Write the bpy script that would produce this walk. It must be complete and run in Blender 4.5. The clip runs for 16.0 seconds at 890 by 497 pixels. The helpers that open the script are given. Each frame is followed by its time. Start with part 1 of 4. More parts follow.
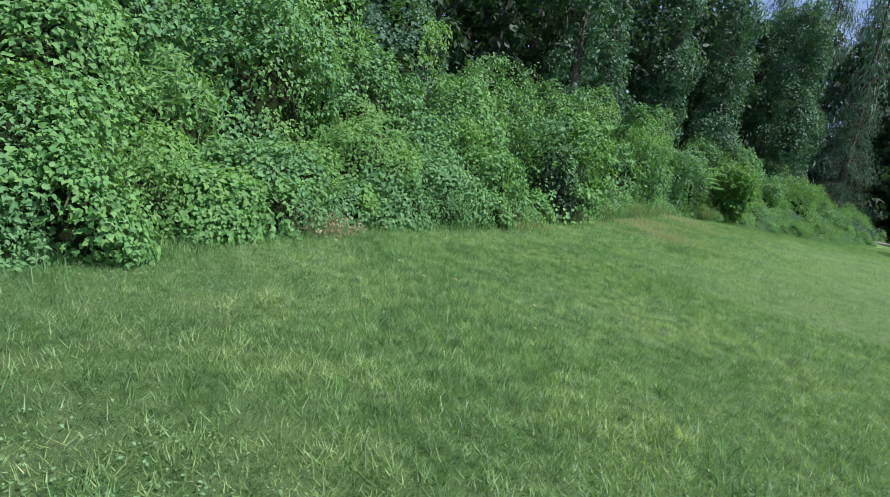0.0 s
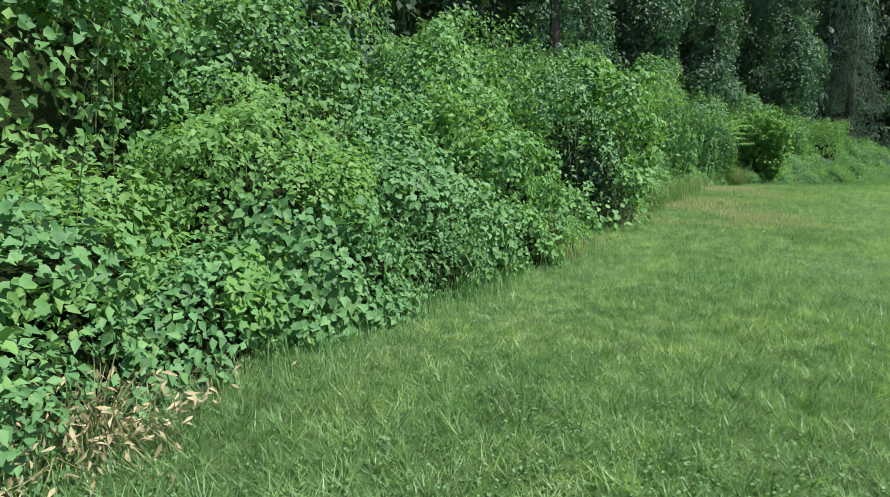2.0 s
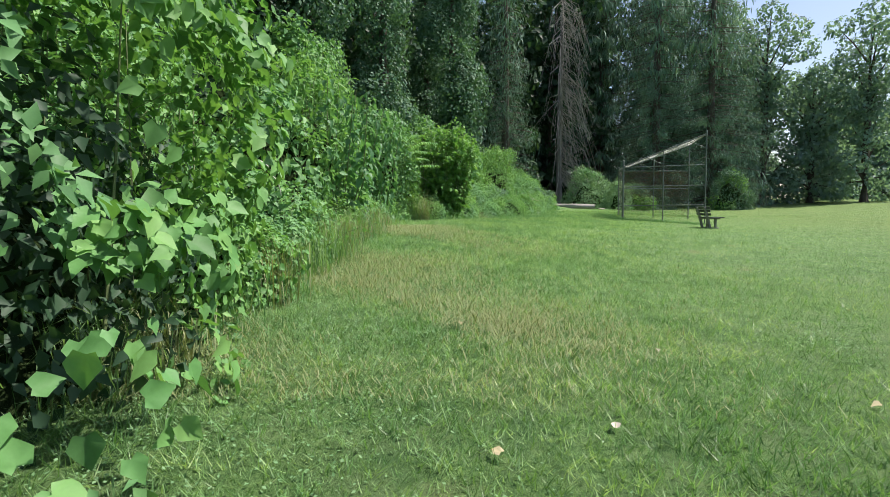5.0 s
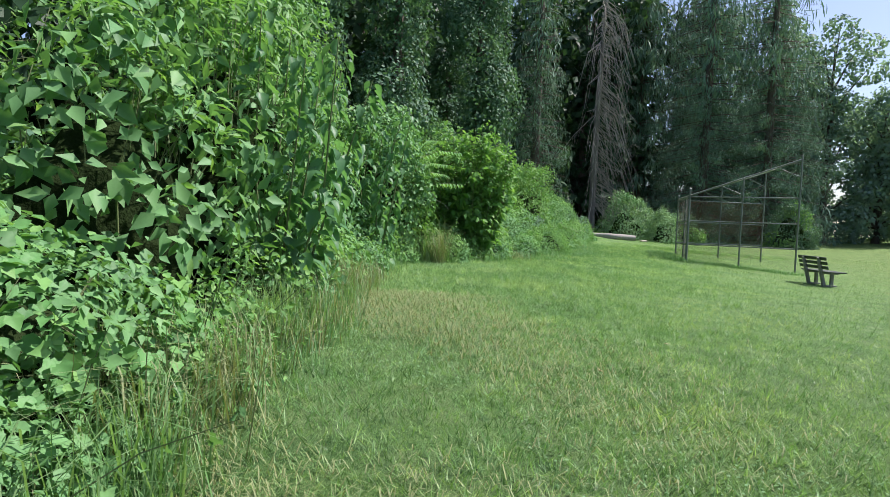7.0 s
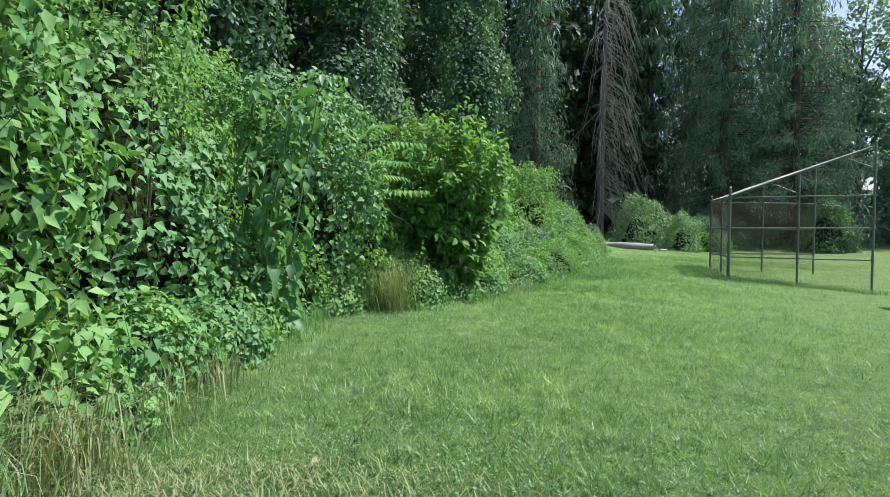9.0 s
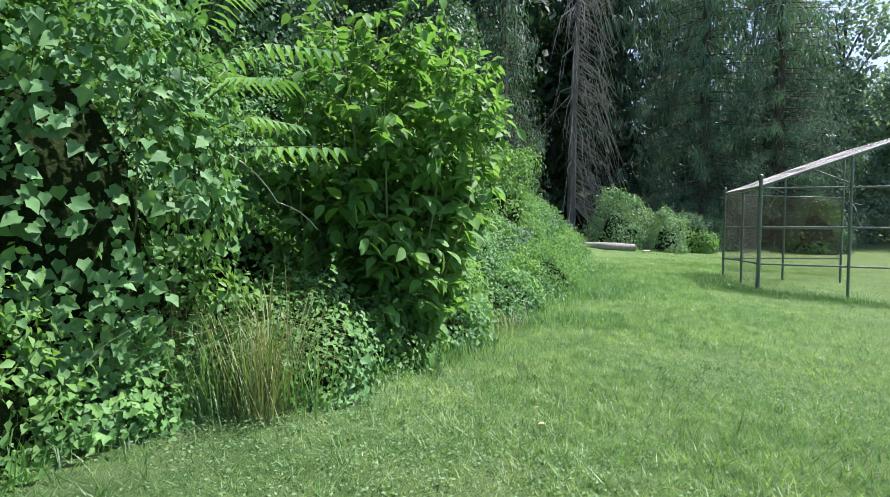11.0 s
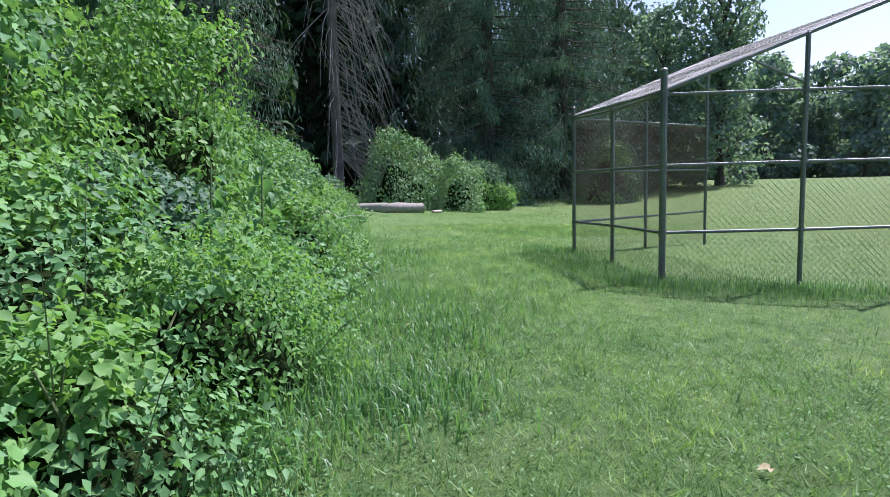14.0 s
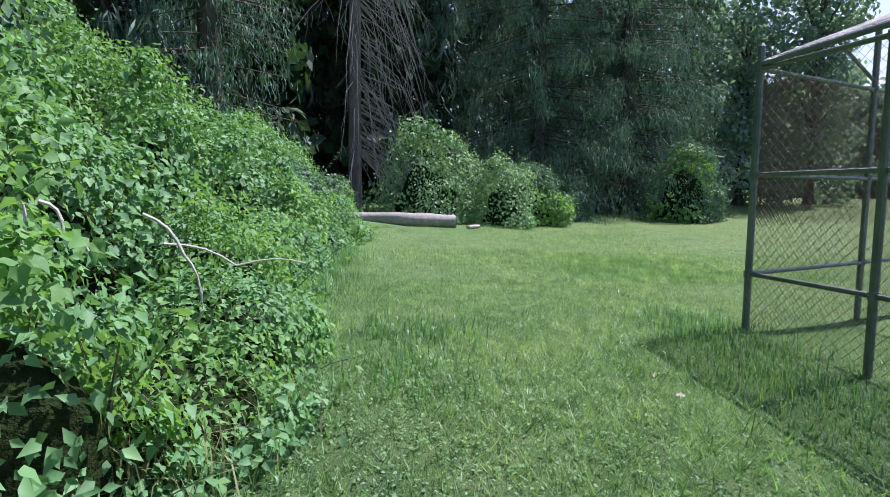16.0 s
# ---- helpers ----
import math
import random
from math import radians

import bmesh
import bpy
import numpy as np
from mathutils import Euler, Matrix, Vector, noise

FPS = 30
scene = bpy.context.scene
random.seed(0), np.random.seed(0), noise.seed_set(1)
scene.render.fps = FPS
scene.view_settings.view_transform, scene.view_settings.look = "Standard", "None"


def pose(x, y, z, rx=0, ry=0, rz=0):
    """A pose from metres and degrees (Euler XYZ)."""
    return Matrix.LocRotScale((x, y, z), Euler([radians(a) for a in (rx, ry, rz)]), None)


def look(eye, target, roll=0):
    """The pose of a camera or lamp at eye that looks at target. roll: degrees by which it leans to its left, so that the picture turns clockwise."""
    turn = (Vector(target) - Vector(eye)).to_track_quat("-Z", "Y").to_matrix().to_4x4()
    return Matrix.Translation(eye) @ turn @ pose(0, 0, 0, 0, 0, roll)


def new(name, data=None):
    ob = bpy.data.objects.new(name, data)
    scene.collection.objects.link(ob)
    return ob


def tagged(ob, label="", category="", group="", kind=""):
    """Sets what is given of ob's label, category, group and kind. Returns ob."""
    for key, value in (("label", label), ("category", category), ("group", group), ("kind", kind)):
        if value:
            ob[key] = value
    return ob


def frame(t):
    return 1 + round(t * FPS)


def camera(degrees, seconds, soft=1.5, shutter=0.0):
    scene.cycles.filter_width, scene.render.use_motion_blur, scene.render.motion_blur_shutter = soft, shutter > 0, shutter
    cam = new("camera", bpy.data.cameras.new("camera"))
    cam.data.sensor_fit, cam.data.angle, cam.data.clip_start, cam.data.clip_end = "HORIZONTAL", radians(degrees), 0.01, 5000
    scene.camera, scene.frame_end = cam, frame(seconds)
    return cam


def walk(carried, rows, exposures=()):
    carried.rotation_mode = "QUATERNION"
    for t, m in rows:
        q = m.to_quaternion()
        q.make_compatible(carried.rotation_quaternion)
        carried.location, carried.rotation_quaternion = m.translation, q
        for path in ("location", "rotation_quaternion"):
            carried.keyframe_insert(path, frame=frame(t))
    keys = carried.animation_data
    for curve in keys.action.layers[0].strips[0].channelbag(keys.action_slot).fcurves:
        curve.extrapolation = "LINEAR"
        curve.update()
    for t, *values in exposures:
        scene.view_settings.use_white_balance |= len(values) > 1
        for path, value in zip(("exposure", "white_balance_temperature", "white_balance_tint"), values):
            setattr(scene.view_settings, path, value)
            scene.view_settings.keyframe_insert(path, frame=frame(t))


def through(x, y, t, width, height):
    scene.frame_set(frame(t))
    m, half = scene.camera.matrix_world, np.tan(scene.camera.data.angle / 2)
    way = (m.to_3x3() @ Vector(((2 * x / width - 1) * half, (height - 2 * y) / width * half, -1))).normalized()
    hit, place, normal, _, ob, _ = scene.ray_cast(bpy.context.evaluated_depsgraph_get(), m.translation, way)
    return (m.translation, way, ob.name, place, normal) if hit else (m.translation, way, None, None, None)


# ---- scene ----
# camera and its walk


def cam_row(t, x, y, z, yaw, pitch, roll):
    return (t, pose(x, y, z, 90 + pitch, 0, yaw) @ pose(0, 0, 0, 0, 0, roll))


cam = camera(76, 16.0, soft=0.85)
PATH = [
    cam_row(0, -0.189, -0.927, 1.684, 33.51, -7.59, 9.94),
    cam_row(0.5, -1.061, 0.117, 1.647, 34.74, -8.50, 9.90),
    cam_row(1, -1.958, 1.168, 1.633, 35.98, -8.97, 9.64),
    cam_row(1.5, -2.764, 2.301, 1.649, 36.25, -7.51, 5.01),
    cam_row(2, -3.360, 3.498, 1.661, 31.86, -6.46, -0.57),
    cam_row(2.5, -3.827, 4.831, 1.668, 19.37, -6.40, -4.08),
    cam_row(3, -4.122, 6.263, 1.683, 18.25, -4.53, -0.75),
    cam_row(3.5, -4.118, 7.693, 1.692, 11.33, -3.16, -5.38),
    cam_row(4, -4.203, 8.961, 1.713, 1.10, -4.28, -5.19),
    cam_row(4.2, -4.263, 9.521, 1.727, 0.93, -4.21, -1.65),
    cam_row(6.3, -4.995, 15.298, 2.154, 0.29, -3.72, 0.55),
    cam_row(6.5, -4.987, 15.844, 2.205, 0.09, -3.49, 1.18),
    cam_row(7, -4.895, 17.035, 2.336, 2.02, -2.62, 2.34),
    cam_row(7.5, -4.700, 18.169, 2.441, 1.50, -1.82, 2.08),
    cam_row(8, -4.498, 19.292, 2.521, 1.87, -1.99, 1.66),
    cam_row(8.2, -4.424, 19.751, 2.545, 1.24, -2.01, 1.16),
    cam_row(10.3, -4.460, 23.886, 2.627, 4.50, -0.58, -0.85),
    cam_row(10.5, -4.470, 24.395, 2.635, -1.87, -0.55, -4.53),
    cam_row(11, -4.445, 25.734, 2.651, -2.11, -2.06, 0.71),
    cam_row(11.5, -4.331, 27.185, 2.660, -10.72, -3.00, -3.85),
    cam_row(12, -4.003, 28.617, 2.654, -20.07, -5.00, -4.63),
    cam_row(12.5, -3.536, 29.828, 2.631, -21.57, -7.29, 0.42),
    cam_row(13, -3.067, 30.873, 2.606, -16.64, -6.52, 2.84),
    cam_row(13.5, -2.622, 32.047, 2.595, -18.92, -6.38, -0.69),
    cam_row(14, -2.193, 33.329, 2.592, -24.22, -6.27, -1.68),
    cam_row(14.5, -1.761, 34.492, 2.605, -23.43, -5.76, -2.43),
    cam_row(15, -1.321, 35.701, 2.619, -26.31, -5.88, -3.36),
    cam_row(15.5, -0.810, 36.727, 2.613, -24.14, -6.25, 0.23),
    cam_row(16, -0.310, 37.831, 2.593, -20.97, -5.57, 0.40),
]
walk(cam, PATH, exposures=[(0, 0.45, 6000, 19), (2, 0.64, 6400, 14), (3.5, 0.72, 6600, 14), (7, 0.82, 6250, 21), (8, 0.78, 6200, 18), (11, 1.06, 6150, 23), (13, 0.88, 5850, 28), (16, 0.84, 5750, 32)])

# world, sun
SUN_AZ, SUN_EL = radians(78), radians(58)      # azimuth clockwise from +y
world = bpy.data.worlds.new("world")
scene.world = world
world.use_nodes = True
wn = world.node_tree
wn.nodes.clear()
sky = wn.nodes.new("ShaderNodeTexSky")
sky.sky_type, sky.sun_disc = "NISHITA", False
sky.sun_elevation, sky.sun_rotation = SUN_EL, SUN_AZ
sky.air_density, sky.dust_density, sky.ozone_density = 1.0, 1.6, 1.0
bg = wn.nodes.new("ShaderNodeBackground")
bg.inputs["Strength"].default_value = 0.108
wo = wn.nodes.new("ShaderNodeOutputWorld")
wn.links.new(sky.outputs[0], bg.inputs[0])
wn.links.new(bg.outputs[0], wo.inputs[0])
sun_data = bpy.data.lights.new("sun", "SUN")
sun_data.energy, sun_data.angle, sun_data.color = 5.0, radians(0.6), (1.0, 0.95, 0.87)
sun = new("sun", sun_data)
sun_dir = Vector((math.sin(SUN_AZ) * math.cos(SUN_EL), math.cos(SUN_AZ) * math.cos(SUN_EL), math.sin(SUN_EL)))
sun.matrix_world = look(sun_dir * 80, (0, 0, 0))

# ---------------------------------------------------------------- materials


def node_mat(name):
    m = bpy.data.materials.new(name)
    m.use_nodes = True
    nt = m.node_tree
    return m, nt, nt.nodes["Principled BSDF"], nt.nodes["Material Output"]


def ramp(nt, fac, stops):
    r = nt.nodes.new("ShaderNodeValToRGB")
    els = r.color_ramp.elements
    while len(els) < len(stops):
        els.new(0.5)
    for e, (p, c) in zip(els, stops):
        e.position, e.color = p, (*c, 1)
    nt.links.new(fac, r.inputs[0])
    return r.outputs[0]


def noise_fac(nt, scale, detail=4, rough=0.6, vec=None):
    n = nt.nodes.new("ShaderNodeTexNoise")
    n.inputs["Scale"].default_value, n.inputs["Detail"].default_value, n.inputs["Roughness"].default_value = scale, detail, rough
    if vec is None:
        g = nt.nodes.new("ShaderNodeNewGeometry")
        vec = g.outputs["Position"]
    nt.links.new(vec, n.inputs["Vector"])
    return n.outputs["Fac"]


def mix_rgb(nt, fac, a, b, kind="MIX"):
    m = nt.nodes.new("ShaderNodeMix")
    m.data_type, m.blend_type = "RGBA", kind
    for sock, v in ((m.inputs[0], fac), (m.inputs[6], a), (m.inputs[7], b)):
        if isinstance(v, (int, float)):
            sock.default_value = v
        elif isinstance(v, tuple):
            sock.default_value = (*v, 1)
        else:
            nt.links.new(v, sock)
    return m.outputs[2]


def bump(nt, bsdf, fac, strength, dist):
    b = nt.nodes.new("ShaderNodeBump")
    b.inputs["Strength"].default_value, b.inputs["Distance"].default_value = strength, dist
    nt.links.new(fac, b.inputs["Height"])
    nt.links.new(b.outputs[0], bsdf.inputs["Normal"])


def leaf_mat(name, dark, mid, light, rough=0.54, through=0.30, patch=0.35, spec=0.22, warm=1.22, clump=0.0):
    """Leaves: each island takes its own shade; patches of growth vary over a metre or two; light comes through."""
    m, nt, bsdf, out = node_mat(name)
    dark, mid, light = ((c[0] * warm * g * 0.88, c[1] * g, c[2] * 1.62 * g) for c, g in ((dark, 0.88), (mid, 0.93), (light, 0.82)))
    geo = nt.nodes.new("ShaderNodeNewGeometry")
    col = ramp(nt, geo.outputs["Random Per Island"], [(0.0, dark), (0.4, mid), (0.65, mid), (1.0, light)])
    big = noise_fac(nt, patch, 3)
    col = mix_rgb(nt, ramp(nt, big, [(0.35, (0, 0, 0)), (0.7, (0.55, 0.55, 0.55))]), col, light)
    if clump:
        tone = ramp(nt, noise_fac(nt, clump, 4, 0.7), [(0.36, (0.34, 0.42, 0.40)), (0.5, (0.95, 1, 0.95)), (0.64, (1.85, 1.6, 1.95))])
        col = mix_rgb(nt, 1.0, col, tone, "MULTIPLY")
        sward = ramp(nt, noise_fac(nt, 1.1, 3, 0.6), [(0.36, (0.66, 0.78, 0.72)), (0.5, (1, 1, 1)), (0.64, (1.38, 1.2, 1.15))])
        col = mix_rgb(nt, 1.0, col, sward, "MULTIPLY")
    fine = noise_fac(nt, 60, 2)
    col = mix_rgb(nt, 0.18, col, ramp(nt, fine, [(0.3, tuple(c * 0.75 for c in mid)), (0.7, tuple(c * 1.2 for c in mid))]))
    nt.links.new(col, bsdf.inputs["Base Color"])
    bsdf.inputs["Roughness"].default_value = rough
    bsdf.inputs["Specular IOR Level"].default_value = spec
    tr = nt.nodes.new("ShaderNodeBsdfTranslucent")
    nt.links.new(mix_rgb(nt, 1.0, col, (1.25, 1.3, 0.6), "MULTIPLY"), tr.inputs["Color"])
    mx = nt.nodes.new("ShaderNodeMixShader")
    mx.inputs[0].default_value = through
    nt.links.new(bsdf.outputs[0], mx.inputs[1])
    nt.links.new(tr.outputs[0], mx.inputs[2])
    nt.links.new(mx.outputs[0], out.inputs["Surface"])
    return m


def plain_mat(name, stops, scale=6, rough=0.8, metal=0.0, bump_s=0.4, bump_d=0.01, stretch=None, spec=0.4):
    m, nt, bsdf, out = node_mat(name)
    vec = None
    if stretch:
        tc = nt.nodes.new("ShaderNodeTexCoord")
        mp = nt.nodes.new("ShaderNodeMapping")
        mp.inputs["Scale"].default_value = stretch
        nt.links.new(tc.outputs["Object"], mp.inputs["Vector"])
        vec = mp.outputs[0]
    f = noise_fac(nt, scale, 6, 0.65, vec)
    col = ramp(nt, f, stops)
    big = noise_fac(nt, scale * 0.12, 3)
    col = mix_rgb(nt, 0.3, col, ramp(nt, big, [(0.3, stops[0][1]), (0.7, stops[-1][1])]))
    nt.links.new(col, bsdf.inputs["Base Color"])
    bsdf.inputs["Roughness"].default_value, bsdf.inputs["Metallic"].default_value = rough, metal
    bsdf.inputs["Specular IOR Level"].default_value = spec
    bump(nt, bsdf, f, bump_s, bump_d)
    return m


M_VINE = leaf_mat("vine_leaf", (0.043, 0.125, 0.032), (0.100, 0.265, 0.064), (0.200, 0.420, 0.092), patch=0.5)
M_SHRUB = leaf_mat("shrub_leaf", (0.045, 0.135, 0.030), (0.105, 0.285, 0.054), (0.225, 0.455, 0.080), patch=0.6)
M_BRIGHT = leaf_mat("bright_leaf", (0.069, 0.188, 0.037), (0.125, 0.312, 0.056), (0.250, 0.475, 0.088), patch=0.8, through=0.42)
M_POKE = leaf_mat("broad_leaf", (0.048, 0.145, 0.044), (0.088, 0.235, 0.064), (0.175, 0.370, 0.095), rough=0.42, patch=1.5, through=0.46)
M_LIGHT = leaf_mat("pale_leaf", (0.10, 0.23, 0.075), (0.18, 0.37, 0.115), (0.30, 0.50, 0.16), patch=0.8)
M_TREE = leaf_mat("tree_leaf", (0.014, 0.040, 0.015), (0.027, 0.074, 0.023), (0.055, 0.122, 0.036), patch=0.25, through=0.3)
M_IVY = leaf_mat("ivy_leaf", (0.032, 0.090, 0.037), (0.068, 0.170, 0.064), (0.135, 0.270, 0.095), rough=0.55, patch=0.4, through=0.3, spec=0.2)
# needle colour lightened to hold the haze and glare over the spruces
M_SPRUCE = leaf_mat("hazed_spruce_needles", (0.055, 0.130, 0.058), (0.100, 0.215, 0.095), (0.18, 0.31, 0.14), rough=0.65, patch=0.3, through=0.2, spec=0.2)
# distance haze is put into this colour: paler and bluer than nearer leaves
M_FAR = leaf_mat("hazed_far_leaf", (0.095, 0.185, 0.104), (0.150, 0.270, 0.145), (0.225, 0.350, 0.190), patch=0.08, through=0.45)
M_GRASS = leaf_mat("grass_blade", (0.066, 0.175, 0.040), (0.138, 0.310, 0.060), (0.285, 0.460, 0.130), rough=0.42, spec=0.4, clump=6.0, patch=0.5, through=0.45)
M_LONG = leaf_mat("long_grass", (0.075, 0.180, 0.036), (0.130, 0.290, 0.060), (0.26, 0.42, 0.13), rough=0.4, patch=0.9, through=0.45)
M_LUSH = leaf_mat("lush_grass", (0.046, 0.135, 0.030), (0.086, 0.230, 0.048), (0.18, 0.38, 0.10), rough=0.42, patch=0.9, through=0.45, spec=0.35)
M_STRAW = leaf_mat("straw", (0.16, 0.155, 0.036), (0.28, 0.265, 0.070), (0.40, 0.39, 0.13), rough=0.6, patch=1.2, through=0.25, warm=0.92)
M_DEADLEAF = leaf_mat("dead_leaf", (0.26, 0.185, 0.060), (0.46, 0.33, 0.115), (0.66, 0.51, 0.20), rough=0.7, patch=2.0, through=0.15, warm=0.95)
M_CLOVER = leaf_mat("clover", (0.095, 0.215, 0.060), (0.155, 0.320, 0.090), (0.24, 0.42, 0.13), spec=0.15, rough=0.6, patch=0.9)
M_GREYBARK = plain_mat("weathered_grey_bark", [(0.3, (0.10, 0.085, 0.072)), (0.7, (0.26, 0.23, 0.20))], 9, 0.9, 0, 0.8, 0.03, (1, 1, 0.25))
M_BERRY = plain_mat("ripe_berry", [(0.3, (0.20, 0.025, 0.018)), (0.7, (0.36, 0.06, 0.035))], 40, 0.35)
M_BARK = plain_mat("bark", [(0.3, (0.035, 0.028, 0.022)), (0.7, (0.12, 0.10, 0.08))], 9, 0.9, 0, 0.8, 0.03, (1, 1, 0.25))
M_TWIG = plain_mat("grey_twig", [(0.3, (0.28, 0.24, 0.20)), (0.7, (0.50, 0.45, 0.39))], 20, 0.9)
M_STEM = plain_mat("green_stem", [(0.3, (0.07, 0.12, 0.04)), (0.7, (0.16, 0.19, 0.08))], 20, 0.7)
# near-black colour that paints the shade seen between the leaves
M_CORE = plain_mat("painted_gap_shade", [(0.3, (0.010, 0.018, 0.007)), (0.7, (0.026, 0.042, 0.015))], 7, 1.0, 0, 1.0, 0.1, None, 0.0)
M_PIPE = plain_mat("weathered_green_pipe", [(0.25, (0.105, 0.130, 0.120)), (0.6, (0.18, 0.21, 0.195)), (0.8, (0.30, 0.29, 0.265))], 14, 0.5, 0.55, 0.15, 0.002)
M_WIRE = plain_mat("dull_galvanised_wire", [(0.3, (0.055, 0.060, 0.056)), (0.7, (0.12, 0.125, 0.115))], 30, 0.7, 0.15, 0.05, 0.001)
# paler version of the galvanised wire, sunlight on the hood put into its colour
M_HOOD = plain_mat("sunlit_hood_wire", [(0.3, (0.38, 0.38, 0.36)), (0.7, (0.60, 0.59, 0.56))], 30, 0.6, 0.2, 0.05, 0.001)
M_RUST = plain_mat("rusty_wire", [(0.3, (0.13, 0.072, 0.045)), (0.7, (0.25, 0.15, 0.10))], 30, 0.75, 0.2, 0.05, 0.001)
M_PALE = plain_mat("bleached_stem", [(0.3, (0.38, 0.35, 0.29)), (0.7, (0.62, 0.59, 0.52))], 16, 0.8)
M_LOG = plain_mat("log_bark", [(0.25, (0.15, 0.14, 0.12)), (0.7, (0.38, 0.36, 0.32))], 10, 0.9, 0, 0.8, 0.02, (1, 0.2, 1))
M_CUT = plain_mat("cut_wood", [(0.3, (0.22, 0.13, 0.06)), (0.7, (0.42, 0.29, 0.15))], 12, 0.8)
M_BENCHWOOD = plain_mat("dark_green_bench_slat", [(0.3, (0.035, 0.050, 0.040)), (0.7, (0.085, 0.10, 0.085))], 14, 0.7, 0, 0.4, 0.004, (1, 0.2, 1))
M_CONCRETE = plain_mat("bench_concrete", [(0.3, (0.16, 0.16, 0.15)), (0.7, (0.32, 0.31, 0.29))], 18, 0.9)
M_STONE = plain_mat("pale_litter", [(0.3, (0.26, 0.24, 0.18)), (0.7, (0.45, 0.42, 0.34))], 18, 0.8)


def lawn_mat():
    m, nt, bsdf, out = node_mat("mown_lawn")
    a = noise_fac(nt, 0.35, 4)
    b = noise_fac(nt, 3.0, 5)
    c = noise_fac(nt, 55.0, 6, 0.8)
    col = ramp(nt, c, [(0.34, (0.026, 0.066, 0.020)), (0.5, (0.095, 0.195, 0.058)), (0.66, (0.250, 0.390, 0.130))])
    g = noise_fac(nt, 14.0, 5, 0.75)
    col = mix_rgb(nt, 0.55, col, ramp(nt, g, [(0.36, (0.032, 0.084, 0.022)), (0.5, (0.090, 0.185, 0.055)), (0.64, (0.215, 0.335, 0.108))]))
    col = mix_rgb(nt, ramp(nt, b, [(0.42, (0, 0, 0)), (0.68, (0.8, 0.8, 0.8))]), col, (0.150, 0.225, 0.092))
    col = mix_rgb(nt, ramp(nt, a, [(0.45, (0, 0, 0)), (0.72, (0.5, 0.5, 0.5))]), col, (0.125, 0.225, 0.056))
    e = noise_fac(nt, 1.6, 4)
    col = mix_rgb(nt, ramp(nt, e, [(0.28, (0.7, 0.7, 0.7)), (0.48, (0, 0, 0))]), col, (0.048, 0.120, 0.034))
    d = noise_fac(nt, 0.9, 3)
    col = mix_rgb(nt, ramp(nt, d, [(0.66, (0, 0, 0)), (0.80, (0.65, 0.65, 0.65))]), col, (0.20, 0.165, 0.085))
    # the open field is drier and yellower than the strip along the hedge
    pos = nt.nodes.new("ShaderNodeNewGeometry")
    sep = nt.nodes.new("ShaderNodeSeparateXYZ")
    nt.links.new(pos.outputs["Position"], sep.inputs[0])
    dry = nt.nodes.new("ShaderNodeMapRange")
    dry.inputs["From Min"].default_value, dry.inputs["From Max"].default_value = 2.0, 14.0
    dry.inputs["To Max"].default_value = 0.45
    nt.links.new(sep.outputs["X"], dry.inputs["Value"])
    col = mix_rgb(nt, dry.outputs[0], col, ramp(nt, b, [(0.35, (0.080, 0.125, 0.028)), (0.65, (0.140, 0.172, 0.046))]))
    nt.links.new(col, bsdf.inputs["Base Color"])
    bsdf.inputs["Roughness"].default_value = 0.85
    bsdf.inputs["Specular IOR Level"].default_value = 0.15
    bump(nt, bsdf, c, 1.0, 0.04)
    return m


M_LAWN = lawn_mat()

# ---------------------------------------------------------------- ground shape
GY = [-60, 0, 6.6, 12.1, 16.5, 20.9, 24.2, 28.6, 33, 37.4, 40.7, 49.5, 57.2, 77, 110, 330]
GZ = [0.05, 0.33, 0.60, 0.72, 0.97, 1.30, 1.46, 1.46, 1.386, 1.40, 1.52, 1.66, 1.86, 2.7, 3.8, 4.8]
WX = [3.3, 0, -3.3, -4.62, -4.73, -4.73, -4.62, -3.52, -2.53, -1.43, -0.44, 0.55, 2.2, 4.4, 6.6]
WY = [-4.4, 0, 3.96, 7.7, 13.2, 19.8, 24.2, 29.7, 31.9, 34.65, 37.4, 39.6, 44, 50.6, 66]
EX = [-5.2, -5.6, -6.0, -6.0, -6.25, -6.25, -6.1, -6.3, -6.8, -6.55, -6.45, -6.5, -6.6, -6.6, -6.6, -5.0, -4.3, -3.3, -2.2, -1.6, -0.5, 0.1, 1.4, 2.6, 6.5, 9.0, 12.5]
EY = [-3.0, 0.9, 2.8, 4.5, 6.2, 8.0, 9.8, 11.2, 13.5, 17.0, 19.0, 21.0, 24.0, 27.0, 28.9, 30.4, 31.3, 33.9, 36.0, 37.8, 40.5, 43.2, 47.5, 50.5, 52.5, 54.0, 53.0]


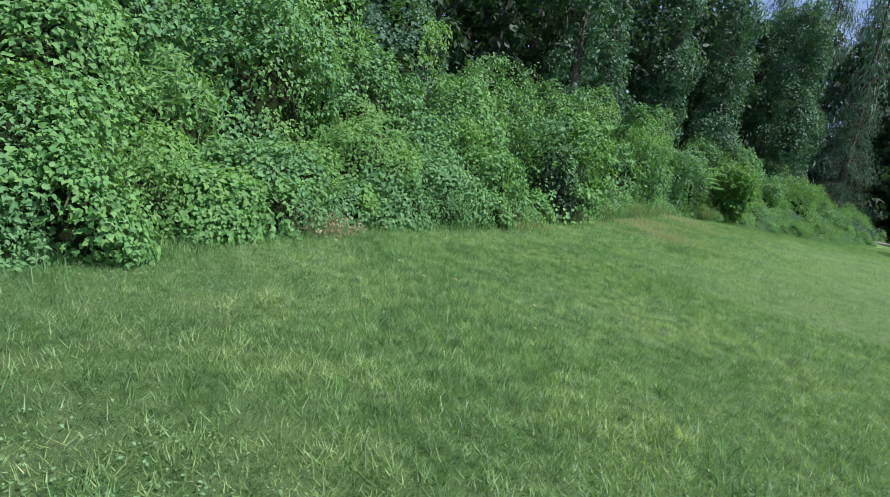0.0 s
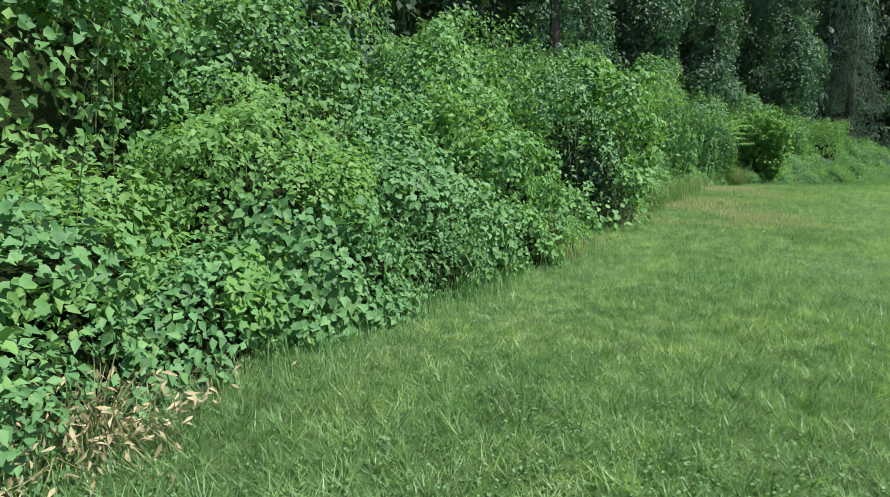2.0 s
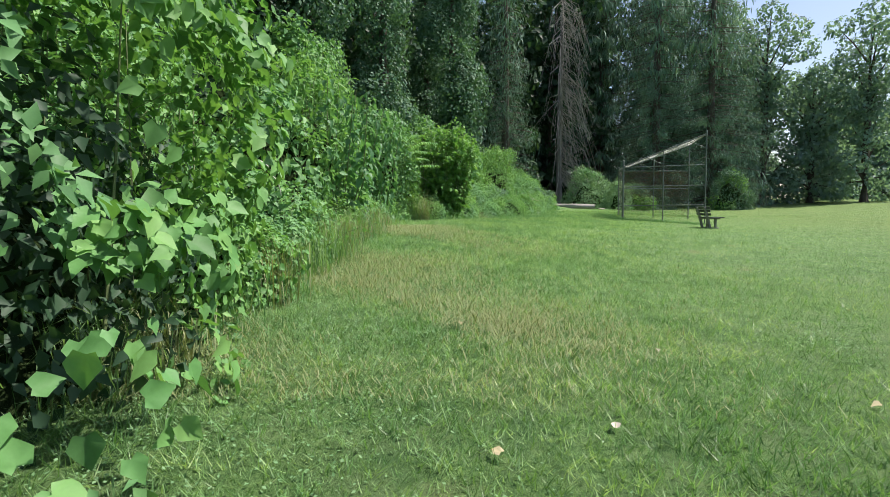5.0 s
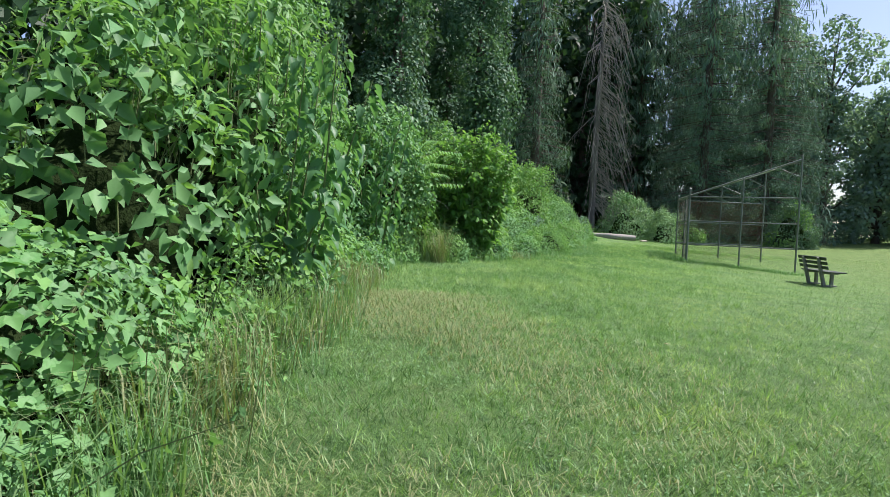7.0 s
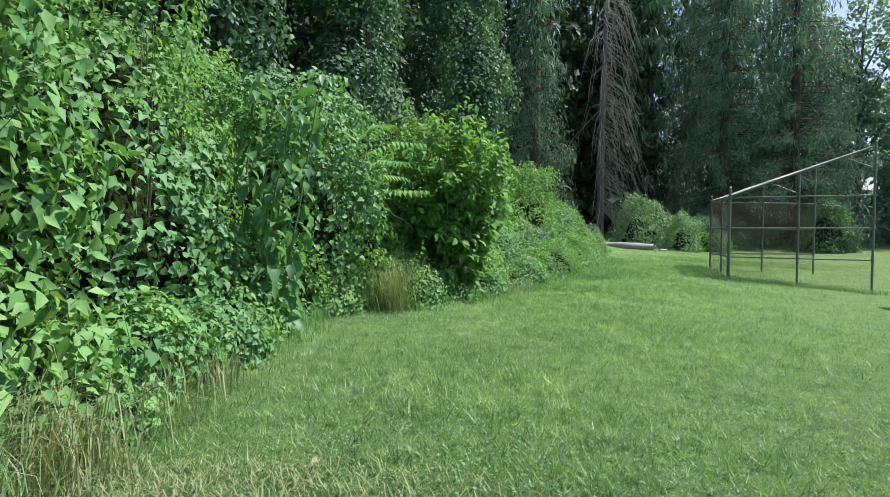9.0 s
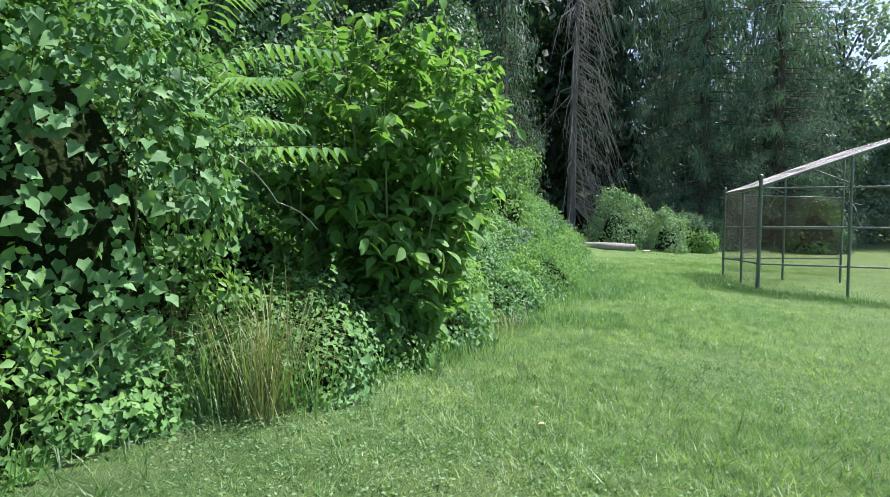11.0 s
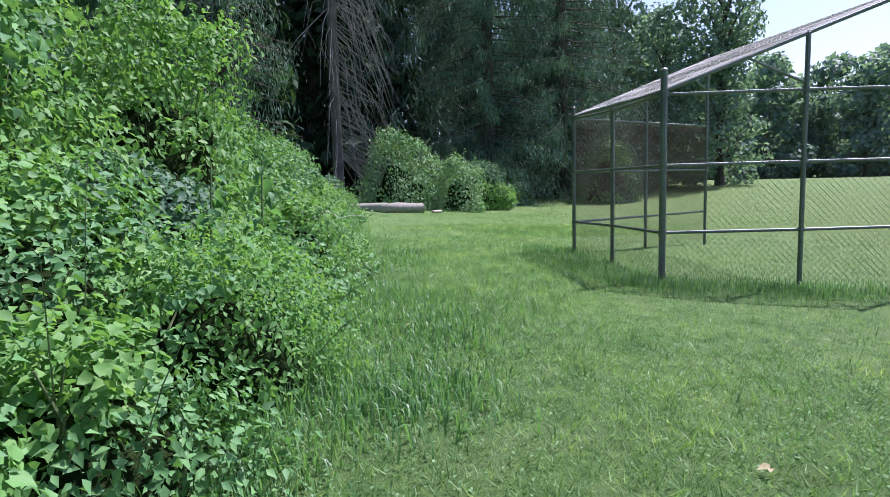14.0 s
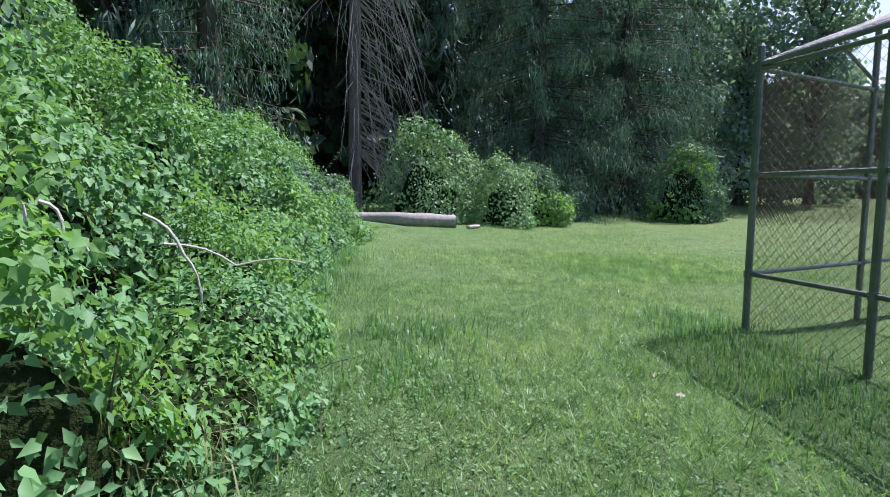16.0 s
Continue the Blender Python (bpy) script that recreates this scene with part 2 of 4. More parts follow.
def ground_z(x, y):
    """The lie of the land: a gentle rise along the hedge that flattens out over the field."""
    x, y = np.asarray(x, float), np.asarray(y, float)
    z = sum(np.interp(y + o, GY, GZ) for o in (-1.5, 0, 1.5)) / 3
    dx = x - np.interp(y, WY, WX)
    fade = np.exp(-(np.maximum(0, x - 10) / 33) ** 2)
    z = np.where(z > 1.6, 1.6 + (z - 1.6) * fade, z)
    d = np.maximum(0, dx)
    rise = 0.016 * np.clip(np.hypot(x - 2, y - 36) - 12, 0, 30) * np.clip((x - 6) / 8, 0, 1) * np.clip((y + 5) / 30, 0, 1)
    z = z - 0.064 * d * np.exp(-(d / 16.5) ** 2) + rise
    bank = np.maximum(0, np.interp(y, EY, EX) - 1.5 - x)
    return z + np.where(y < 52, np.minimum(bank * 0.12, 1.6), 0) + 0.02 * np.sin(x * 1.7 + 0.6 * y) * np.sin(y * 1.3)


def gz(x, y):
    return float(ground_z(x, y))


# ---------------------------------------------------------------- mesh helpers


def tri_mesh(name, verts, tris, material, smooth=True):
    """A mesh from numpy arrays of corners and triangles."""
    me = bpy.data.meshes.new(name)
    n = len(tris)
    me.vertices.add(len(verts))
    me.vertices.foreach_set("co", np.ascontiguousarray(verts, np.float32).ravel())
    me.loops.add(n * 3)
    me.loops.foreach_set("vertex_index", np.ascontiguousarray(tris, np.int32).ravel())
    me.polygons.add(n)
    me.polygons.foreach_set("loop_start", np.arange(0, n * 3, 3, dtype=np.int32))
    me.materials.append(material)
    me.update(calc_edges=True)
    if smooth:
        me.polygons.foreach_set("use_smooth", np.ones(n, bool))
    return me


def thing(name, x, y, z, label, category, group="", kind=""):
    ob = new(name)
    ob.empty_display_size = 0.1
    ob.location = (x, y, z)
    return tagged(ob, label, category, group, kind)


def part_mesh(name, me, parent, label="", kind=""):
    ob = new(name, me)
    ob.parent = parent
    return tagged(ob, label, kind=kind)


def part(name, bm, material, parent, label="", smooth=False, kind=""):
    me = bpy.data.meshes.new(name)
    bm.to_mesh(me)
    bm.free()
    me.materials.append(material)
    if smooth:
        me.polygons.foreach_set("use_smooth", [True] * len(me.polygons))
    return part_mesh(name, me, parent, label, kind)


LEAF = {
    "ovate": (np.array([(0, 0, 0), (0.5, 0, -0.07), (1, 0, -0.20), (0.38, 0.29, 0.09), (0.38, -0.29, 0.06)]),
              np.array([(0, 4, 1), (4, 2, 1), (0, 1, 3), (1, 2, 3)])),
    "lobed": (np.array([(0, 0, -0.06), (-0.12, 0.26, 0.06), (0.27, 0.48, 0.05), (0.50, 0.33, 0.09), (1, 0, -0.20), (0.50, -0.33, 0.06), (0.27, -0.48, 0.02), (-0.12, -0.26, 0.06)]),
              np.array([(0, k + 1, k) for k in range(1, 7)])),
    "lobed_far": (np.array([(0, 0, -0.06), (0.1, 0.42, 0.06), (0.50, 0.34, 0.09), (1, 0, -0.18), (0.50, -0.34, 0.06), (0.1, -0.42, 0.03)]),
                  np.array([(0, k + 1, k) for k in range(1, 5)])),
    "rhomb": (np.array([(0, 0, 0), (0.45, 0.33, 0.03), (1, 0, -0.12), (0.5, -0.33, 0.03)]), np.array([(0, 2, 1), (0, 3, 2)])),
    "lance": (np.array([(0, 0, 0), (0.5, 0, -0.06), (1, 0, -0.25), (0.4, 0.14, 0.03), (0.4, -0.14, 0.03)]),
              np.array([(0, 4, 1), (4, 2, 1), (0, 1, 3), (1, 2, 3)])),
    "broad": (np.array([(0, 0, 0), (0.33, 0, -0.03), (0.7, 0, -0.08), (1, 0, -0.2), (0.12, 0.19, 0.03), (0.40, 0.31, 0.05), (0.74, 0.19, -0.02),
                        (0.12, -0.19, 0.03), (0.40, -0.31, 0.05), (0.74, -0.19, -0.02)]),
              np.array([(0, 1, 4), (4, 1, 5), (1, 2, 5), (5, 2, 6), (2, 3, 6), (0, 7, 1), (7, 8, 1), (1, 8, 2), (8, 9, 2), (2, 9, 3)])),
    "spray": (np.array([(0, 0, 0), (0.4, 0.055, -0.06), (0.5, -0.055, -0.08), (0.8, 0.025, -0.18), (1.0, 0.0, -0.32)]),
              np.array([(0, 2, 1), (1, 2, 3), (3, 2, 4)])),
}


def unit(a):
    return a / np.maximum(np.linalg.norm(a, axis=-1, keepdims=True), 1e-9)


def leaves(points, normals, sizes, shape, rng, droop=0.5, jitter=0.55):
    """Corners and triangles of leaves at points: each faces its normal, more or less, and its tip hangs down and outwards."""
    tv, tt = LEAF[shape]
    n = unit(normals + rng.normal(0, jitter, points.shape))
    down = np.array([0, 0, -1.0]) * droop + rng.normal(0, 0.6, points.shape) + normals * 0.25
    u = unit(down - (down * n).sum(-1, keepdims=True) * n)
    v = np.cross(n, u)
    s = sizes[:, None, None]
    co = points[:, None] + s * (tv[None, :, :1] * u[:, None] + tv[None, :, 1:2] * v[:, None] + tv[None, :, 2:] * n[:, None])
    idx = tt[None] + (np.arange(len(points)) * len(tv))[:, None, None]
    return co.reshape(-1, 3), idx.reshape(-1, 3)


def bulge(p, freq, seed):
    """A cheap smooth field between about -1 and 1."""
    q = p * freq + seed * 7.31
    x, y, z = q[..., 0], q[..., 1], q[..., 2]
    return (np.sin(1.3 * x + 1.7 * np.sin(0.9 * y + z)) + np.sin(1.1 * y + 1.5 * np.sin(1.2 * z - 0.7 * x)) + np.sin(1.4 * z + 1.3 * np.sin(x + 0.8 * y))) / 3


def tube(bm, a, b, r0, r1, sides=6, cap=True):
    """A tapered round bar from a to b."""
    a, b = Vector(a), Vector(b)
    q = (b - a).to_track_quat("Z", "Y")
    rings = []
    for p, r in ((a, r0), (b, r1)):
        rings.append([bm.verts.new(p + q @ Vector((r * math.cos(k * 2 * math.pi / sides), r * math.sin(k * 2 * math.pi / sides), 0))) for k in range(sides)])
    for k in range(sides):
        bm.faces.new((rings[0][k], rings[0][(k + 1) % sides], rings[1][(k + 1) % sides], rings[1][k]))
    if cap:
        bm.faces.new(rings[1])
        bm.faces.new(rings[0][::-1])


def limb(bm, pts, radii, sides=6):
    """A bent, tapered branch through points, in one skin."""
    rings = []
    for i, (p, r) in enumerate(zip(pts, radii)):
        p = Vector(p)
        d = Vector(pts[min(i + 1, len(pts) - 1)]) - Vector(pts[max(i - 1, 0)])
        q = d.to_track_quat("Z", "Y")
        rings.append([bm.verts.new(p + q @ Vector((r * math.cos(k * 2 * math.pi / sides), r * math.sin(k * 2 * math.pi / sides), 0))) for k in range(sides)])
    for s0, s1 in zip(rings, rings[1:]):
        for k in range(sides):
            bm.faces.new((s0[k], s0[(k + 1) % sides], s1[(k + 1) % sides], s1[k]))
    bm.faces.new(rings[-1])


# ---------------------------------------------------------------- ground


def build_ground():
    xs = np.unique(np.concatenate([np.linspace(-400, -30, 10), np.linspace(-30, -8, 12), np.arange(-8, 12, 0.4), np.linspace(12, 60, 25), np.linspace(60, 500, 14)]))
    ys = np.unique(np.concatenate([np.linspace(-400, -20, 10), np.linspace(-20, -2, 10), np.arange(-2, 60, 0.4), np.linspace(60, 140, 30), np.linspace(140, 600, 12)]))
    X, Y = np.meshgrid(xs, ys)
    Z = ground_z(X, Y)
    v = np.stack([X, Y, Z], -1).reshape(-1, 3)
    w, h = len(xs), len(ys)
    i = (np.arange(h - 1)[:, None] * w + np.arange(w - 1)).ravel()
    t = np.concatenate([np.stack([i, i + 1, i + w + 1], -1), np.stack([i, i + w + 1, i + w], -1)])
    tagged(new("ground", tri_mesh("ground", v, t, M_LAWN, True)), "mown green lawn with paler worn patches", "lawn", kind="structure")


build_ground()

# ---------------------------------------------------------------- shrubs and vines
# x, y, radius across, radius along, height, leaf shape, material, leaf size, what it is
MOUNDS = [
    # wall of vines at the start of the walk, front row
    (-6.9, -1.5, 1.5, 1.8, 1.7, "lobed", M_BRIGHT, 0.085, "bramble"), (-6.9, 0.9, 1.4, 1.5, 1.45, "lobed", M_SHRUB, 0.085, "bramble"),
    (-7.0, 3.0, 1.2, 1.3, 1.15, "lobed", M_BRIGHT, 0.08, "bramble"), (-7.3, 5.0, 1.2, 1.2, 1.2, "lobed", M_VINE, 0.075, "vine"),
    (-7.4, 6.8, 1.25, 1.3, 1.6, "lobed", M_VINE, 0.075, "vine"), (-7.25, 8.6, 1.15, 1.2, 1.65, "lobed", M_VINE, 0.075, "vine"),
    (-7.0, 10.4, 1.0, 1.1, 1.75, "lobed", M_SHRUB, 0.08, "shrub"), (-7.3, 12.0, 0.8, 0.9, 0.95, "lobed", M_SHRUB, 0.08, "shrub"),
    # second row
    (-8.9, -1.2, 2.0, 2.3, 3.2, "lobed", M_BRIGHT, 0.085, "vine"), (-9.2, 2.2, 1.8, 2.0, 2.6, "lobed", M_SHRUB, 0.10, "vine"),
    (-9.3, 5.4, 1.9, 2.1, 3.3, "lobed", M_VINE, 0.09, "vine"), (-8.9, 8.6, 1.8, 2.0, 3.1, "lobed", M_VINE, 0.09, "vine"),
    (-8.6, 11.4, 1.6, 1.7, 3.0, "lobed", M_SHRUB, 0.09, "vine"),
    # the high mound behind
    (-11.2, 3.6, 2.3, 2.4, 4.0, "lobed", M_VINE, 0.11, "vine"), (-11.4, 7.2, 2.5, 2.6, 5.0, "lobed", M_SHRUB, 0.11, "vine"),
    (-10.9, 11.4, 2.3, 2.5, 4.6, "lobed", M_IVY, 0.11, "vine"), (-10.6, 15.5, 2.2, 2.6, 4.2, "ovate", M_SHRUB, 0.11, "shrub"),
    # the dark bush and the low growth beyond it
    (-7.2, 14.7, 1.6, 1.75, 3.1, "lobed", M_SHRUB, 0.11, "shrub"), (-8.2, 17.6, 1.5, 1.6, 2.6, "ovate", M_SHRUB, 0.10, "shrub"),
    (-7.6, 19.8, 1.15, 1.4, 1.05, "lobed", M_SHRUB, 0.08, "bramble"), (-7.9, 21.6, 1.2, 1.4, 2.5, "lance", M_BRIGHT, 0.16, "shrub"),
    (-8.1, 24.2, 1.5, 1.5, 4.0, "ovate", M_SHRUB, 0.12, "shrub"), (-8.2, 26.9, 1.5, 1.6, 4.2, "lobed", M_VINE, 0.09, "vine"),
    (-7.4, 29.6, 1.7, 1.3, 3.2, "lobed", M_VINE, 0.085, "vine"), (-7.3, 31.9, 2.0, 1.7, 3.0, "lobed", M_VINE, 0.09, "vine"),
    (-10.6, 20.5, 2.2, 2.6, 4.4, "ovate", M_SHRUB, 0.12, "shrub"), (-10.5, 25.6, 2.2, 2.6, 4.3, "lobed", M_VINE, 0.11, "vine"),
    (-9.9, 30.6, 2.2, 2.6, 4.2, "lobed", M_VINE, 0.11, "vine"),
    # past the tall bush
    (-5.6, 34.1, 1.6, 1.4, 1.75, "lobed", M_VINE, 0.085, "vine"), (-4.5, 35.6, 1.7, 1.4, 1.25, "lobed", M_SHRUB, 0.085, "bramble"),
    (-3.5, 37.6, 1.5, 1.4, 1.2, "lobed", M_SHRUB, 0.085, "bramble"), (-6.2, 37.4, 2.0, 1.8, 2.9, "ovate", M_BRIGHT, 0.13, "shrub"),
    (-2.6, 39.9, 1.3, 1.2, 1.4, "lobed", M_IVY, 0.09, "vine"), (-4.8, 40.4, 2.0, 1.8, 3.1, "ovate", M_BRIGHT, 0.13, "shrub"),
    (-2.0, 43.0, 1.6, 1.6, 1.7, "lobed", M_VINE, 0.085, "bramble"), (-3.4, 44.4, 1.9, 1.9, 2.7, "ovate", M_SHRUB, 0.11, "shrub"),
    (-0.6, 46.6, 1.8, 1.8, 1.7, "lobed", M_VINE, 0.085, "vine"), (-2.3, 48.4, 2.1, 2.0, 2.8, "ovate", M_BRIGHT, 0.12, "shrub"),
    (0.6, 50.4, 1.7, 1.6, 1.6, "lobed", M_IVY, 0.09, "vine"), (1.9, 54.4, 1.6, 1.3, 1.5, "lobed", M_IVY, 0.10, "vine"),
    (0.2, 53.6, 2.0, 1.8, 2.6, "ovate", M_SHRUB, 0.12, "shrub"),
    (5.3, 54.3, 1.7, 1.4, 2.6, "ovate", M_LIGHT, 0.13, "pale shrub"), (7.5, 53.4, 1.0, 1.0, 2.0, "ovate", M_LIGHT, 0.13, "pale shrub"),
    (8.9, 54.6, 1.6, 1.2, 1.9, "ovate", M_IVY, 0.13, "shrub"), (16.6, 55.6, 1.5, 1.4, 3.0, "ovate", M_IVY, 0.15, "shrub"), (10.9, 56.6, 1.5, 1.2, 1.7, "ovate", M_IVY, 0.14, "shrub"),
    # upright bushes that break the outline
    (-3.9, 38.9, 0.9, 0.9, 2.9, "ovate", M_BRIGHT, 0.12, "shrub"), (-2.5, 41.3, 1.25, 1.2, 3.5, "ovate", M_BRIGHT, 0.13, "shrub"), (-2.7, 42.4, 0.8, 0.8, 2.7, "lance", M_BRIGHT, 0.17, "shrub"),
    (-4.7, 37.0, 0.85, 0.8, 2.6, "lance", M_BRIGHT, 0.17, "shrub"), (-1.1, 45.2, 0.75, 0.7, 2.3, "ovate", M_SHRUB, 0.11, "shrub"), (0.0, 48.7, 0.8, 0.7, 2.2, "ovate", M_BRIGHT, 0.12, "shrub"),
    (-7.3, 10.0, 0.7, 0.7, 2.3, "ovate", M_BRIGHT, 0.11, "shrub"), (-8.0, 3.4, 0.8, 0.8, 2.2, "lance", M_BRIGHT, 0.17, "shrub"), (-7.5, 22.9, 1.0, 1.0, 3.6, "lance", M_BRIGHT, 0.18, "shrub"),
    # taller growth behind the last bend
    (-6.6, 42.4, 2.2, 2.2, 4.6, "lobed", M_VINE, 0.12, "vine"), (-5.0, 45.8, 2.2, 2.2, 4.4, "lobed", M_IVY, 0.12, "vine"), (-8.2, 38.6, 2.2, 2.3, 4.6, "ovate", M_SHRUB, 0.12, "shrub"),
    (-3.9, 51.0, 2.2, 2.2, 3.8, "ovate", M_SHRUB, 0.13, "shrub"),
]
HOLLOW = {17, 18}
rw = random.Random(3)
for step in range(62):       # weeds along the lawn's edge
    wy = -1.0 + step * 0.82
    wx = float(np.interp(wy, EY, EX)) - rw.uniform(0.08, 0.5)
    MOUNDS.append((wx, wy, rw.uniform(0.4, 0.65), rw.uniform(0.5, 0.75), rw.uniform(0.35, 0.95), rw.choice(("lobed", "ovate", "lobed")),
                   rw.choice((M_VINE, M_SHRUB, M_BRIGHT)), rw.uniform(0.055, 0.08), "weeds"))
LABELS = {
    "weeds": ("low leafy weeds spilling onto the edge of the lawn", "weeds"),
    "bramble": ("tangled bright green bramble with lobed leaves on the lawn's edge", "bramble"),
    "vine": ("dense green vine thicket smothering the bushes beneath", "vine"),
    "shrub": ("leafy green shrub grown into the overgrown hedge", "shrub"),
    "pale shrub": ("pale green rounded leafy shrub beside the log", "shrub"),
}


def inside_mounds(p, skip):
    """How deep points lie in other mounds: under 1 is inside."""
    best = np.full(len(p), 9.0)
    for k, (x, y, rx, ry, h, *_) in enumerate(MOUNDS):
        if k != skip and abs(x - MOUNDS[skip][0]) < rx + MOUNDS[skip][2] and abs(y - MOUNDS[skip][1]) < ry + MOUNDS[skip][3]:
            z0 = gz(x, y)
            d = np.sqrt(((p[:, 0] - x) / rx) ** 2 + ((p[:, 1] - y) / ry) ** 2 + ((p[:, 2] - z0) / h) ** 2)
            best = np.minimum(best, d)
    return best


def mound_field(k, rx):
    """How far the skin of a mound swells and sinks: broad billows with smaller ones on them."""
    s1 = 1.5 / max(0.7, rx * 0.7)
    return lambda a: 0.22 * bulge(a, s1, k) + 0.12 * bulge(a, 3.2, k + 3) + 0.05 * bulge(a, 7.5, k + 6)


def build_mound(k, spec):
    x, y, rx, ry, h, shape, material, size, what = spec
    rng = np.random.default_rng(100 + k)
    z0 = gz(x, y)
    base = thing({"pale shrub": "shrub", "weeds": "weed_patch"}.get(what, what), x, y, z0, *LABELS[what], group="overgrown hedge")
    area = 2 * math.pi * ((rx * ry) ** 1.6 / 3 + (rx * h) ** 1.6 / 3 + (ry * h) ** 1.6 / 3) ** (1 / 1.6)
    near = math.hypot(max(0, -5.2 - x), 0)
    size *= (0.87 if near < 2.6 else 0.92) * (0.86 if y > 33 else (0.78 if y < 2.6 else 1.0))
    loose = shape in ("lance", "ovate")
    if near > 2.6 and shape == "lobed":
        shape = "lobed_far"
    count = int(min(area * 4.4 / size ** 2, 15500))
    dirs = np.array([rx, ry, h])
    d = unit(rng.normal(0, 1, (count, 3)))
    d[:, 2] = np.abs(d[:, 2])
    d = d[(d[:, 0] > -0.35) | (rng.random(len(d)) < 0.42)]     # fewer on the side that faces the wood
    low = rng.random(len(d)) < 0.22      # growth that reaches down to the ground
    d[low] = unit(d[low] * (1, 1, 0.12))
    surf = d * dirs
    field = mound_field(k, rx)
    f0 = field(surf)
    nrm = unit(d / dirs)
    grad = np.stack([(field(surf + 0.04 * axis) - f0) / 0.04 for axis in np.eye(3)], -1)
    grad -= (grad * nrm).sum(-1, keepdims=True) * nrm
    nrm = unit(nrm - grad * np.minimum(np.linalg.norm(surf, axis=-1, keepdims=True), 1.4) * 0.8)
    # a carpet of leaves over the billows, and a thinner layer sunk beneath it
    top = rng.random(len(d)) < 0.74
    inset = np.where(top, rng.normal(0.0, 0.085 if loose else 0.045, len(d)), -rng.uniform(0.05, 0.30, len(d)))
    p = surf * (1 + f0)[:, None] + nrm * inset[:, None]
    sel = ~top | (what == "pale shrub") | (bulge(surf, 4.2, k + 9) + 0.35 * bulge(surf, 9.0, k + 4) > -0.42)
    if k in HOLLOW:          # bushes that are open and dark beneath
        sel &= ~((d[:, 0] - d[:, 1] > 0.10) & (p[:, 2] < h * 0.62) & (bulge(surf, 2.0, k + 1) > -0.5) & (rng.random(len(d)) < 0.90))
    world_p = p + (x, y, z0)
    sel &= inside_mounds(world_p, k) > 0.70
    sel &= world_p[:, 2] > ground_z(world_p[:, 0], world_p[:, 1]) + 0.01
    p, nrm = p[sel], nrm[sel]
    nrm = unit(nrm + np.array([0.15, -0.05, 0.42]))
    sizes = size * rng.uniform(0.55, 1.35, len(p))
    other = bulge(p + (x, y, z0), 0.9, 2.5) + 0.5 * bulge(p + (x, y, z0), 2.6, 5.5) > 0.22
    second = M_BRIGHT if material in (M_VINE, M_IVY) else M_VINE
    second_shape = {"lobed": "ovate", "lobed_far": "ovate", "ovate": "lobed_far", "lance": "ovate"}[shape]
    for part_name, pick, mat, sh, k2 in (("foliage", ~other, material, shape, 1.0), ("twining_foliage", other, second, second_shape, 1.05)):
        if pick.sum() > 8:
            v, t = leaves(p[pick], nrm[pick], sizes[pick] * k2, sh, rng, 0.6, 0.52 if loose else 0.36)
            part_mesh(part_name, tri_mesh(part_name, v, t, mat), base, kind="stuff")
    # shoots that stand out of the mass, with their own leaves
    bm = bmesh.new()
    sp, sn = [], []
    for s in range(int(3 + area * (2.0 if loose else 0.9))):
        a = unit(rng.normal(0, 1, 3))
        a[2] = abs(a[2]) * 1.2 + 0.15
        a = unit(a)
        if a[0] < -0.3:
            continue
        r0 = a * dirs * 0.86
        if inside_mounds((r0 * 1.1 + (x, y, z0))[None], k)[0] < 0.95:
            continue
        ln = rng.uniform(0.2, 0.62) * (1 + 0.5 * (rng.random() < 0.2)) * (1.3 if shape in ("lance", "ovate") else 1.0)
        way = unit(a + np.array([0.15, 0, 0.7]) + rng.normal(0, 0.3, 3))
        mid, tip = r0 + way * ln * 0.55, r0 + way * ln + np.array([0, 0, -0.12 * ln])
        limb(bm, [r0 * 0.7, r0, mid, tip], [0.005, 0.004, 0.003, 0.0015], 3)
        for q in np.linspace(0.2, 1, 9):
            sp.append(r0 + (tip - r0) * q + rng.normal(0, 0.02, 3))
            sn.append(unit(way * 0.2 + rng.normal(0, 0.5, 3) + (0.2, 0, 0.7)))
    # main stems from the ground
    for s in range(7):
        a = rng.uniform(0, 6.28)
        foot = np.array([math.cos(a) * rx * 0.45, math.sin(a) * ry * 0.45, 0.0])
        foot[2] = gz(x + foot[0], y + foot[1]) - z0 - 0.03
        top = np.array([math.cos(a) * rx * 0.6, math.sin(a) * ry * 0.6, h * 0.72])
        limb(bm, [foot, (foot + top) / 2 + rng.normal(0, 0.1, 3), top], [0.013 * min(1, rx), 0.009, 0.004], 4)
    part("stem_tangle", bm, M_STEM, base, kind="stuff")
    if sp:
        v, t = leaves(np.array(sp), np.array(sn), size * rng.uniform(0.6, 1.25, len(sp)), shape, rng, 0.2, 0.3)
        part_mesh("shoot_foliage", tri_mesh("shoot_foliage", v, t, material), base, kind="stuff")
    if k in HOLLOW:          # leaves inside the open bush, its shade painted in by their dark colour
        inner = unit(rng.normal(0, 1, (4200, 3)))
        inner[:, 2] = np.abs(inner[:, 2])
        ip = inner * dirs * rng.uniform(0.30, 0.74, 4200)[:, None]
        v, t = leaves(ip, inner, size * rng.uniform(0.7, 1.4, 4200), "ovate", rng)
        part_mesh("shade_dark_foliage", tri_mesh("shade_dark_foliage", v, t, M_TREE), base, "inner leaves with the hollow's shade put into their dark colour", kind="stuff")
    # solid dark core: the shade in the gaps is put into its colour
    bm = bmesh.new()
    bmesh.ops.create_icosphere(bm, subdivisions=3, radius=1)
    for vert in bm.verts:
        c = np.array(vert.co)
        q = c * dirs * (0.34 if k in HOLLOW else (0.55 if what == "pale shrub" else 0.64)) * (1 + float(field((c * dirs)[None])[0]))
